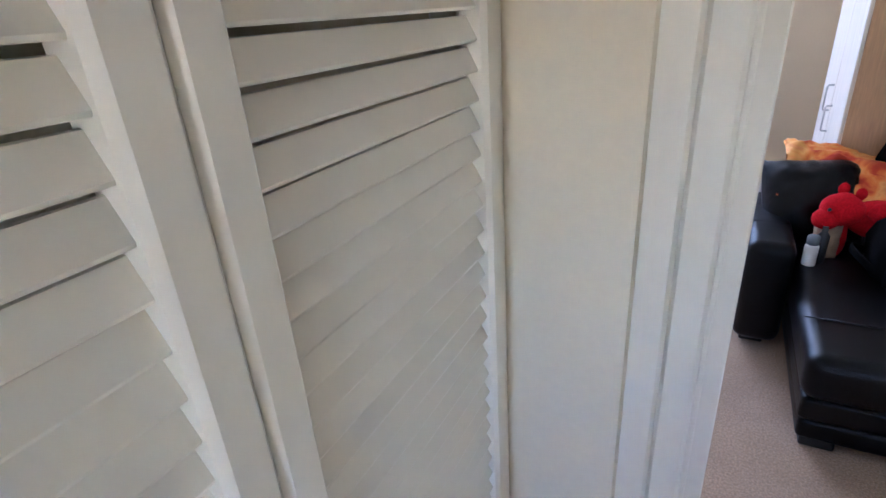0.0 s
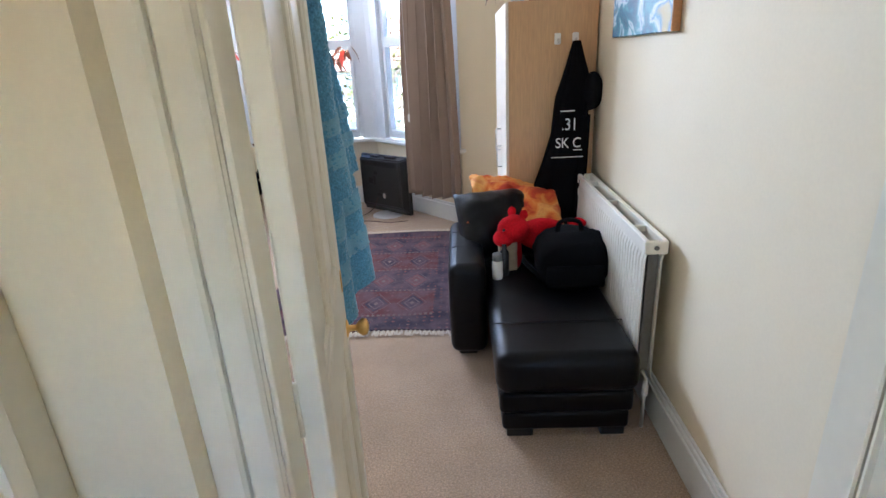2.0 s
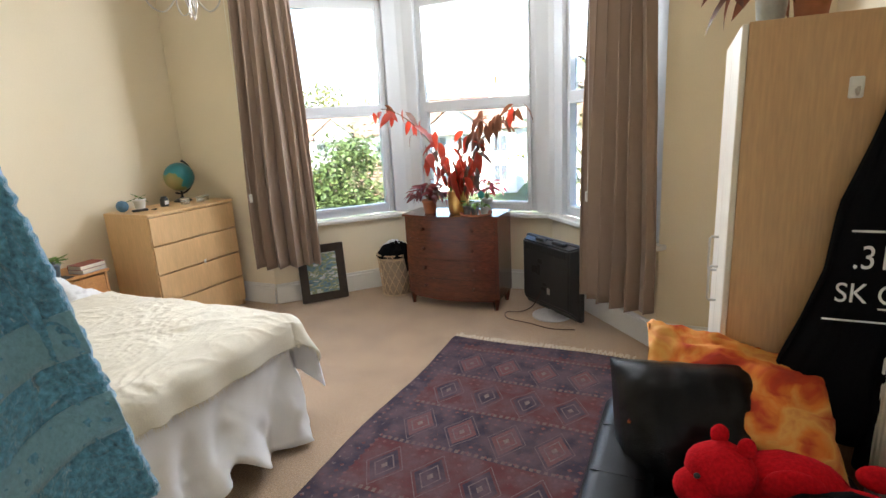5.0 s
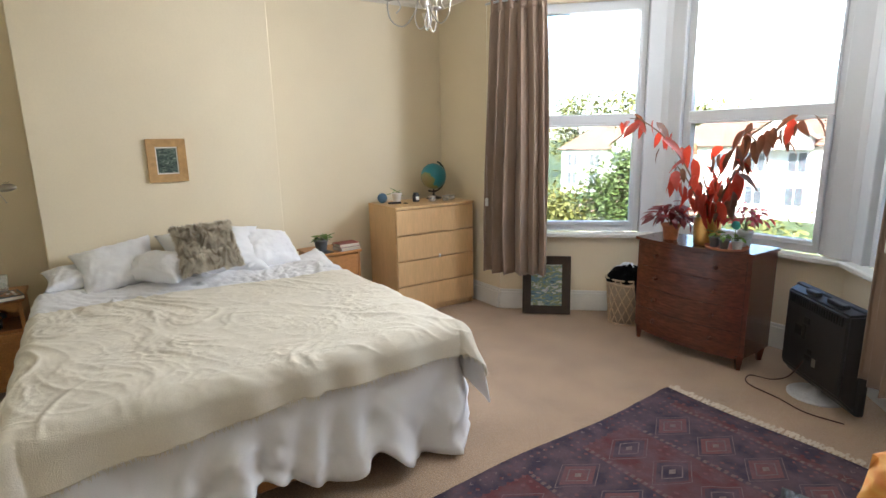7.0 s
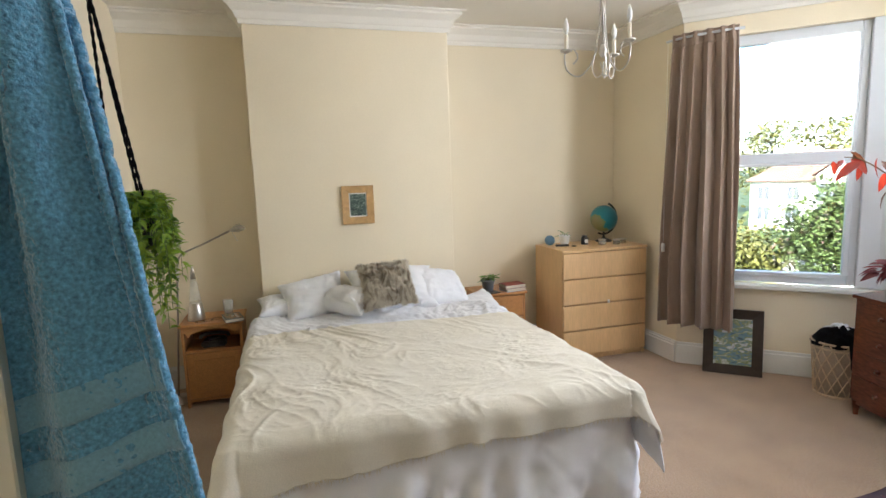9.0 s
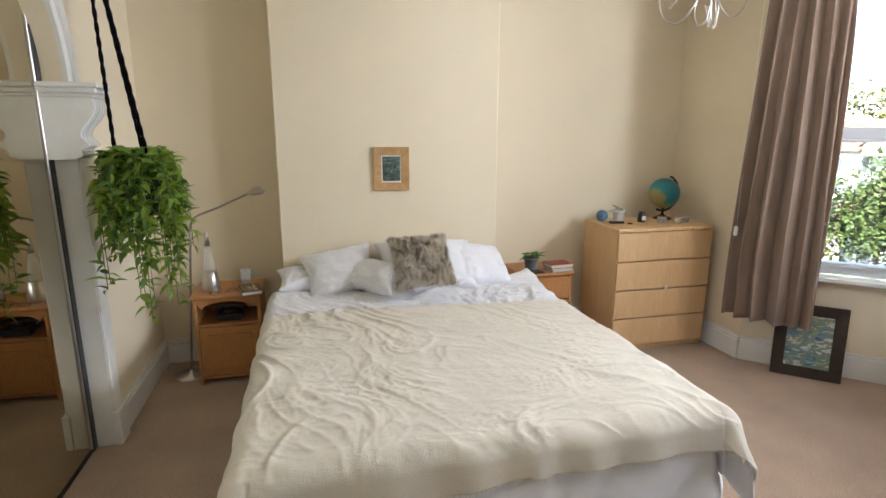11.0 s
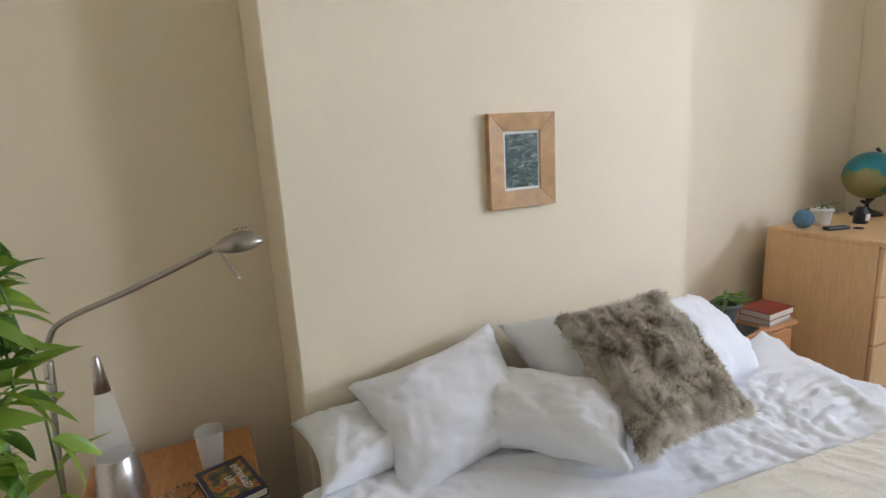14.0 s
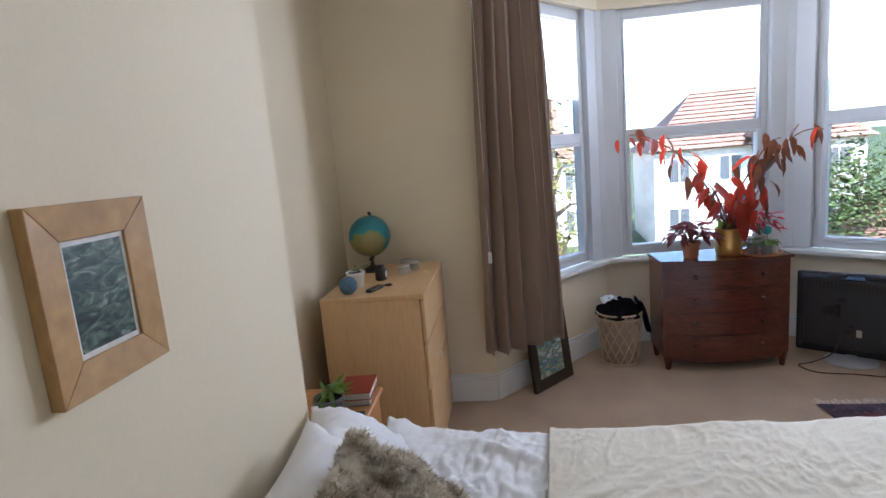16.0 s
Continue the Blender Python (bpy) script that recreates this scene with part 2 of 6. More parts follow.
def cushion(name, w, h, d, mat, parent=None, m=None, n=18, wrinkle=0.012, seed=0.0, pinch=0.10):
    """A pillow lying in x and y, with full middle, thin seams and drawn-out corners."""
    verts, faces = [], []
    for side in (1, -1):
        base = len(verts)
        for j in range(n + 1):
            for i in range(n + 1):
                u, v = 2 * i / n - 1, 2 * j / n - 1
                full = max(0.0, (1 - abs(u) ** 2.6) * (1 - abs(v) ** 2.6)) ** 0.55
                x = w / 2 * u * (1 - pinch * (1 - v * v) * u * u)
                y = h / 2 * v * (1 - pinch * (1 - u * u) * v * v)
                z = side * d / 2 * full
                k = noise.noise(Vector((u * 2.2 + seed, v * 2.2, side * 3 + seed))) * wrinkle * (0.3 + full)
                k += noise.noise(Vector((u * 6 + seed, v * 5, side * 7))) * wrinkle * 0.4
                w_ = noise.noise(Vector((u * 1.7, v * 1.7, seed + 9)))
                for f_, g_, a_ in ((2.2, 6.5, .55), (7.5, 3.0, .4), (11.0, 14.0, .2)):
                    k += wrinkle * a_ * (1 - abs(noise.noise(Vector((u * f_ + 2 * w_, v * g_ - 2 * w_, side * 5 + seed))))) ** 6 * (.4 + .6 * (1 - full * .5))
                verts.append((x, y, z + k))
        for j in range(n):
            for i in range(n):
                a = base + j * (n + 1) + i
                f = (a, a + 1, a + n + 2, a + n + 1)
                faces.append(f if side > 0 else f[::-1])
    bm = bmesh.new()
    vs = [bm.verts.new(v) for v in verts]
    for f in faces:
        bm.faces.new([vs[i] for i in f])
    edge = [v for v in bm.verts if len(v.link_faces) < 4]
    bmesh.ops.remove_doubles(bm, verts=edge, dist=0.02)
    return bm_part(name, bm, mat, parent, True, m)


def thing(name, place, label, category, group="", rz=0.0, kind=""):
    ob = new(name)
    ob.empty_display_size = 0.05
    ob.matrix_basis = pose(*place, 0, 0, rz)
    return tagged(ob, label, category, group, kind)


def structure(ob, label):
    return tagged(ob, label, "", "", "structure")


# ---- the room ----
XE, XW, XB, YS, YN = 1.68, -3.30, -2.93, 0.86, 5.10   # east wall, alcoves, chimney breast, door wall, north wall
CX = -0.743                                            # middle of the bay
H = 2.93
B0, B1 = 1.62, 0.70                                    # bay: half widths at the room and at the front
YB = 6.10
BAY = [(CX - B0, YN), (CX - B1, YB), (CX + B1, YB), (CX + B0, YN)]

floor = structure(prism("floor", [(-3.7, -1.6), (2.0, -1.6), (2.0, 5.3), (CX + B0 + .2, 5.3), (CX + B1 + .1, 6.35), (CX - B1 - .1, 6.35), (CX - B0 - .2, 5.3), (-3.7, 5.3)],
                        -0.15, 0.0, CARPET), "worn beige carpet over the whole room")
ceiling = structure(prism("ceiling", [(-3.7, -1.6), (2.0, -1.6), (2.0, 5.3), (CX + B0 + .2, 5.3), (CX + B1 + .1, 6.35), (CX - B1 - .1, 6.35), (CX - B0 - .2, 5.3), (-3.7, 5.3)],
                          H, H + 0.15, CEIL), "plain off-white ceiling")
structure(box("wall_west", (XW - .2, YS - .3, 0), (XW, YN + .3, H), WALL, bevel=0), "cream painted wall in the alcoves")
structure(box("chimney_breast", (XW, 1.76, 0), (XB, 3.31, H), WALL, bevel=0.006), "cream painted chimney breast behind the bed")
structure(box("wall_east", (XE, -1.6, 0), (XE + .2, YN + .3, H), WALL, bevel=0), "cream painted side wall with the radiator")
structure(box("wall_north_west", (XW, YN, 0), (CX - B0, YN + .25, H), WALL, bevel=0), "cream painted wall beside the bay window")
structure(box("wall_north_east", (CX + B0, YN, 0), (XE, YN + .25, H), WALL, bevel=0), "cream painted wall beside the bay window")

SILL, GB, GT, HEAD = 0.72, 0.80, 2.56, 2.64


def bay_side(a, b, number, opening):
    """One facet of the bay: wall below and above, sill, frame, transom, glass and trim. a, b: its inner ends."""
    a, b = Vector((*a, 0)), Vector((*b, 0))
    L = (b - a).length
    ang = math.degrees(math.atan2(b.y - a.y, b.x - a.x))
    m = pose(a.x, a.y, 0, 0, 0, ang)          # local x along the facet, y outwards
    w = structure(boxes("wall_bay", [((0, 0, 0), (L, .22, SILL - .04)), ((0, 0, HEAD), (L, .22, H))], WALL, m=m), "cream painted wall of the bay")
    x0, x1 = opening
    root = structure(new("window_%d" % number), "white framed bay window with a transom, clear panes")
    root.matrix_basis = m
    boxes("frame", [((0, .01, SILL), (x0 - .05, .16, HEAD)), ((x1 + .05, .01, SILL), (L, .16, HEAD))], UPVC, root, 0.004)
    f = .05
    boxes("casing", [((x0 - f, .055, SILL), (x0, .125, HEAD)), ((x1, .055, SILL), (x1 + f, .125, HEAD)),
                     ((x0, .055, SILL), (x1, .125, GB)), ((x0, .055, GT), (x1, .125, HEAD)), ((x0, .05, 1.655), (x1, .125, 1.735))], UPVC, root, 0.006)
    boxes("bead", [((x0, .045, 1.735), (x0 + .018, .10, GT)), ((x1 - .018, .045, 1.735), (x1, .10, GT)), ((x0, .03, GB), (x0 + .035, .10, 1.655)), ((x1 - .035, .03, GB), (x1, .10, 1.655)),
                   ((x0 + .035, .03, GB - .02), (x1 - .035, .10, GB + .012)), ((x0 + .035, .03, 1.635), (x1 - .035, .10, 1.655))], UPVC, root, 0.004)
    for z0, z1 in ((GB, 1.655), (1.735, GT)):
        g = box("pane", (x0 + .002, .088, z0), (x1 - .002, .094, z1), PANE, root, 0)
        g.visible_shadow = False
    boxes("latch", [(((x0 + x1) / 2 - .05, .012, GB + .0), ((x0 + x1) / 2 + .05, .03, GB + .012))], UPVC, root, 0.003)
    structure(box("sill", (-.03, -.055, SILL - .04), (L + .03, .06, SILL - .002), WHITE, bevel=.008, m=m), "white painted window sill")
    structure(boxes("skirting", [((.0, -.02, 0), (L, 0, .16)), ((0, -.012, .16), (L, 0, .185))], WHITE, m=m, bevel=.004), "tall white skirting board")
    return m, L


LS = (Vector((*BAY[0], 0)) - Vector((*BAY[1], 0))).length
bay_side(BAY[0], BAY[1], 1, (LS - 1.02, LS - .20))
bay_side(BAY[1], BAY[2], 2, (B1 - .51, B1 + .51))
bay_side(BAY[2], BAY[3], 3, (.20, 1.02))


for number, (x, y, s) in enumerate(((CX - B1, YB, -1), (CX + B1, YB, 1), (CX - B0, YN, -1), (CX + B0, YN, 1))):
    out = .13 if number < 2 else .0
    structure(prism("window_post", [(x - s * .03, y + .012), (x + s * .022, y - .012), (x + s * .16, y + .09), (x + s * .12, y + .22), (x - s * .03, y + .22)] if number < 2 else
                    [(x + s * .01, y + .03), (x - s * .02, y + .06), (x + s * .02, y + .25), (x + s * .22, y + .25)], SILL - .03, HEAD, UPVC), "white post at the corner of the bay")


# south side: door wall, mirror arch
AX0, AX1, ASP = -2.20, -0.80, 1.92                     # arch opening and springing height
structure(boxes("wall_south", [((XW, YS - .12, 0), (AX0, YS, H)), ((AX1, YS - .12, 0), (0.55, YS, H)), ((AX0, YS - .12, ASP + .72), (AX1, YS, H))], WALL), "cream painted wall with an arch")
structure(boxes("wall_door", [((0.33, YS - .06, 0), (0.53, YS, H)), ((0.53, YS - .06, 2.06), (1.41, YS, H)), ((1.41, YS - .06, 0), (XE, YS, H))], CREAM), "cream painted wall round the doorway")


def arch():
    root = structure(new("arch_1"), "white plaster arch with scrolled corbels round a mirror")
    r, cx, n = (AX1 - AX0) / 2, (AX0 + AX1) / 2, 28
    # spandrel: fills between the square opening and the arch
    verts, faces = [], []
    for y in (YS - .12, YS):
        for k in range(n + 1):
            a = math.pi * k / n
            verts.append((cx - r * math.cos(a), y, ASP + r * math.sin(a)))
        for k in range(n + 1):
            verts.append((AX0 + (AX1 - AX0) * k / n, y, ASP + .72))
    q = 2 * (n + 1)
    for k in range(n):
        faces += [(q + k, q + k + 1, q + n + 2 + k, q + n + 1 + k), (k + 1, k, n + 1 + k, n + 2 + k), (k, k + 1, q + k + 1, q + k)]
    mesh_part("spandrel", verts, faces, WALL, root)
    # moulded rim in three steps
    for off, wide, proud in ((0.0, .05, .02), (.05, .05, .035), (.10, .025, .022)):
        verts, faces = [], []
        line = [(r + off, -1)] + [(r + off, k / n) for k in range(n + 1)] + [(r + off, 2)]
        for rr in (r + off, r + off + wide):
            for y in (YS, YS + proud):
                for k in range(n + 1):
                    a = math.pi * k / n
                    verts.append((cx - rr * math.cos(a), y, ASP + rr * math.sin(a)))
        s = n + 1
        for k in range(n):
            for i, j in ((0, 1), (1, 3), (3, 2)):
                faces.append((i * s + k, i * s + k + 1, j * s + k + 1, j * s + k))
        mesh_part("moulding", verts, faces, WHITE, root, False)
    for x, s in ((AX0, 1), (AX1, -1)):
        lo, hi = sorted((x, x - s * .10))
        boxes("pilaster", [((lo, YS, .18), (hi, YS + .022, 1.60)), ((lo - .012, YS, 0), (hi + .012, YS + .04, .20))], WHITE, root, .005)
        boxes("reveal", [((min(x, x + s * .004), YS - .12, 0), (max(x, x + s * .004), YS + .01, ASP))], WHITE, root)
        # corbel: capital over a scrolled, fluted console
        lo, hi = sorted((x + s * .05, x - s * .10))
        boxes("capital", [((lo - .025, YS - .10, 1.895), (hi + .025, YS + .165, 1.92)), ((lo - .015, YS - .10, 1.87), (hi + .015, YS + .15, 1.895)), ((lo - .006, YS - .10, 1.85), (hi + .006, YS + .135, 1.87))], WHITE, root, .006)
        prof = [(.120, 1.99), (.130, 1.965), (.125, 1.925), (.095, 1.88), (.065, 1.845), (.055, 1.81), (.075, 1.785), (.085, 1.765), (.06, 1.75), (.05, 1.735), (.055, 1.72), (.03, 1.705), (.012, 1.70)]
        line = smooth_line([(0, p[0], p[1]) for p in prof], 4)
        nx = 40
        verts, faces = [], []
        for p in line:
            for i in range(nx + 1):
                u = i / nx
                verts.append((lo + (hi - lo) * u, YS + p.y - .032 * (0.5 + 0.5 * math.cos(u * 2 * math.pi * 4)) ** 2, p.z - .14))
        for j in range(len(line) - 1):
            for i in range(nx):
                faces.append((j * (nx + 1) + i, j * (nx + 1) + i + 1, (j + 1) * (nx + 1) + i + 1, (j + 1) * (nx + 1) + i))
        mesh_part("console", verts, faces, WHITE, root, True)
        for xx in (lo, hi):
            sv = [(xx, YS - .10, p.z - .14) for p in line] + [(xx, YS + p.y, p.z - .14) for p in line]
            k = len(line)
            mesh_part("console_side", sv, [(i, i + 1, k + i + 1, k + i) for i in range(k - 1)], WHITE, root)


arch()
mir = thing("mirror", (AX0 + .02, YS - .10, 0), "tall mirrored sliding door with a thin metal edge and black strips for the shaded gap", "mirror")
box("glass", (0.045, -.012, .02), (AX1 - AX0 - .04, 0, ASP + .71), MIRROR, mir, 0)
# black strips put in for the shaded gap between mirror and arch
boxes("gap_strip", [((-.016, -.02, 0), (.028, .012, ASP + .71)), ((0.028, -.02, 0), (AX1 - AX0 - .04, .006, .02))], BLACK, mir, .002)
boxes("edge", [((.030, -.012, .02), (.043, .008, ASP + .71))], STEEL, mir, .002)
box("wall_behind_mirror", (AX0 - .1, YS - .24, 0), (AX1 + .1, YS - .125, H), WALL, bevel=0)
structure(bpy.data.objects["wall_behind_mirror"], "plain wall behind the mirror")

# hall: louvred cupboard, walls; unseen opening behind the camera added to light it
structure(boxes("wall_hall_west", [((.10, -1.6, 0), (.345, 0.0, H)), ((.10, .0, 2.08), (.345, YS - .06, H))], CREAM), "cream painted hall wall")
structure(boxes("wall_hall_south", [((.10, -1.75, 0), (.7, -1.6, H)), ((1.2, -1.75, 0), (XE + .2, -1.6, H)), ((.7, -1.75, 0), (1.2, -1.6, 1.33)), ((.7, -1.75, 1.75), (1.2, -1.6, H))], CREAM), "unseen hall wall with an opening added to light the hall")
structure(box("wall_cupboard_back", (-.30, -.3, 0), (-.22, YS - .13, H), CREAM, bevel=0), "back of the cupboard")
structure(box("wall_cupboard_side", (-.22, -.3, 0), (.10, -.22, H), CREAM, bevel=0), "side of the cupboard")


def skirting(name, lo, hi, out):
    """A run of tall white skirting with a stepped top. out: the way it faces."""
    lo, hi = Vector(lo), Vector(hi)
    d = Vector(out)
    spans = []
    for t, z0, z1 in ((.022, 0, .15), (.016, .15, .172), (.009, .172, .19)):
        a, b = lo.copy(), hi + d * t
        spans.append(((min(a.x, b.x), min(a.y, b.y), z0), (max(a.x, b.x), max(a.y, b.y), z1)))
    return structure(boxes(name, spans, WHITE, bevel=.003), "tall white skirting board")


skirting("baseboard", (XW, YS, 0), (XW, 1.76, 0), (1, 0, 0))
skirting("baseboard", (XW + .022, YS, 0), (AX0 - .155, YS, 0), (0, 1, 0))
skirting("baseboard", (XW, 3.31, 0), (XW, YN, 0), (1, 0, 0))
skirting("baseboard", (XW + .022, YN, 0), (CX - B0 - .0, YN, 0), (0, -1, 0))
skirting("baseboard", (CX + B0, YN, 0), (XE, YN, 0), (0, -1, 0))
skirting("baseboard", (XE, YS + .03, 0), (XE, YN - .025, 0), (-1, 0, 0))
skirting("baseboard", (XB, 1.78, 0), (XB, 3.29, 0), (1, 0, 0))


def cornice(name, pts):
    """Stepped cove along a wall line under the ceiling; the room lies to the right of the line."""
    prof = [(0, H - .15), (.018, H - .15), (.022, H - .12), (.03, H - .115), (.05, H - .07), (.09, H - .035), (.10, H - .03), (.10, H - .012), (.13, H - .012), (.13, H)]
    P = [Vector((x, y, 0)) for x, y in pts]
    verts, faces = [], []
    for i, p in enumerate(P):
        d0 = (p - P[i - 1]).normalized() if i else (P[1] - p).normalized()
        d1 = (P[i + 1] - p).normalized() if i < len(P) - 1 else d0
        n0, n1 = Vector((d0.y, -d0.x, 0)), Vector((d1.y, -d1.x, 0))
        nn = (n0 + n1) / (1 + n0.dot(n1))
        for o, z in prof:
            verts.append(p + nn * o + Vector((0, 0, z)))
    k = len(prof)
    for i in range(len(P) - 1):
        for j in range(k - 1):
            faces.append((i * k + j, (i + 1) * k + j, (i + 1) * k + j + 1, i * k + j + 1))
    return structure(mesh_part(name, verts, faces, CEIL), "moulded plaster cornice")


cornice("cornice", [(XW, YS), (XW, 1.76), (XB, 1.76), (XB, 3.31), (XW, 3.31), (XW, YN), (CX - B0, YN), (CX - B1, YB), (CX + B1, YB), (CX + B0, YN), (XE, YN), (XE, YS)])


# ---- doorway ----
def doorway():
    root = structure(new("door_frame"), "cream painted door frame with moulded architrave")
    spans = []
    for a, b, t in ((.52, .545, .030), (.545, .59, .022), (.59, .632, .014)):
        spans.append(((a, YS - .06 - t, 0), (b, YS - .06, 2.10)))
    for a, b, t in ((1.455, 1.48, .030), (1.41, 1.455, .022), (1.375, 1.41, .014)):
        spans.append(((a, YS - .06 - t, 0), (b, YS - .06, 2.10)))
    spans += [((.53, YS - .085, 2.02), (1.48, YS - .06, 2.10))]
    boxes("architrave", spans, CREAM, root, .005)
    boxes("jamb", [((.605, YS - .0595, 0), (.632, YS + .024, 2.04)), ((1.373, YS - .0595, 0), (1.41, YS + .012, 2.04)), ((.632, YS - .0595, 2.012), (1.373, YS + .012, 2.04))], CREAM, root, .003)
    boxes("stop", [((.632, YS - .055, 0), (.640, YS - .035, 2.01))], CREAM, root, .002)
    boxes("strike_plate", [((1.363, YS - .015, .77), (1.373, YS + .016, .84))], BLACK, root, .002)
    # leaf, hinged at the west jamb, opened past the square; local x along the leaf, y to its far side
    leaf = structure(new("door_1"), "cream painted panelled door standing open, brass knob")
    leaf.matrix_basis = pose(.668, YS + .034, .012, 0, 0, 101)
    W, T, Z = .765, .036, 2.0
    st = .105
    boxes("stile", [((0, 0, 0), (st, T, Z)), ((W - st, 0, 0), (W, T, Z))], CREAM, leaf, .003)
    boxes("rail", [((st, 0, 0), (W - st, T, .20)), ((st, 0, .84), (W - st, T, 1.0)), ((st, 0, Z - .11), (W - st, T, Z))], CREAM, leaf, .003)
    boxes("muntin", [((W / 2 - .05, .0, .20), (W / 2 + .05, T, .84)), ((W / 2 - .05, .0, 1.0), (W / 2 + .05, T, Z - .11))], CREAM, leaf, .003)
    for x0, x1 in ((st, W / 2 - .05), (W / 2 + .05, W - st)):
        for z0, z1 in ((.20, .84), (1.0, Z - .11)):
            box("panel", (x0, .014, z0), (x1, T - .014, z1), CREAM, leaf, 0)
            boxes("bead", [((x0, .004, z0), (x0 + .018, T - .004, z1)), ((x1 - .018, .004, z0), (x1, T - .004, z1)),
                           ((x0 + .018, .004, z0), (x1 - .018, T - .004, z0 + .018)), ((x0 + .018, .004, z1 - .018), (x1 - .018, T - .004, z1))], CREAM, leaf, .004)
    for s, y in ((1, T), (-1, 0)):
        lathe("knob", [(.026, 0), (.026, .004), (.010, .008), (.009, .028), (.018, .034), (.026, .046), (.024, .058), (.012, .064), (.0, .065)], BRASS, leaf, pose(W - .05, y, .79, -90 * s, 0, 0), 20)
    boxes("keyhole_plate", [((W - .062, -.003, .91), (W - .038, 0, .97))], BRASS, leaf, .001)
    for z in (.22, 1.0, 1.75):
        lathe("hinge", [(.006, 0), (.006, .09), (0, .091)], CREAM, leaf, pose(-.004, T + .002, z), 8)


doorway()


def louvre_leaf(m):
    W, Z, T, st = .346, 1.98, .030, .033
    leaf = thing("louvre_door", (0, 0, 0), "cream painted louvred cupboard door, closed", "door", "louvred cupboard doors")
    leaf.matrix_basis = m
    boxes("stile", [((0, 0, 0), (st, T, Z)), ((W - st, 0, 0), (W, T, Z))], CREAM, leaf, .005)
    boxes("rail", [((st, .001, 0), (W - st, T - .001, .10)), ((st, .001, Z - .08), (W - st, T - .001, Z))], CREAM, leaf, .004)
    first = None
    k, p = 0, .0262
    while .10 + (k + 1) * p < Z - .08:
        mm = pose(0, T / 2, .115 + k * p, -62, 0, 0)
        if first is None:
            first = box("slat", (st - .002, -.0122, -.002), (W - st + .002, .0122, .002), CREAM, leaf, .0015, m=mm)
        else:
            ob = new("slat", first.data)
            ob.parent, ob.matrix_basis = leaf, mm
        k += 1
    return leaf


# plane of the cupboard doors runs along the hall; leaves look east
for y in (.680, .3335, -.013):
    louvre_leaf(pose(.392, y, .02, 0, 0, -90))
structure(boxes("cupboard_frame", [((.345, .683, 0), (.40, YS - .062, 2.08)), ((.345, -.36, 2.0), (.40, .683, 2.08))], CREAM, bevel=.004), "cream painted cupboard frame")


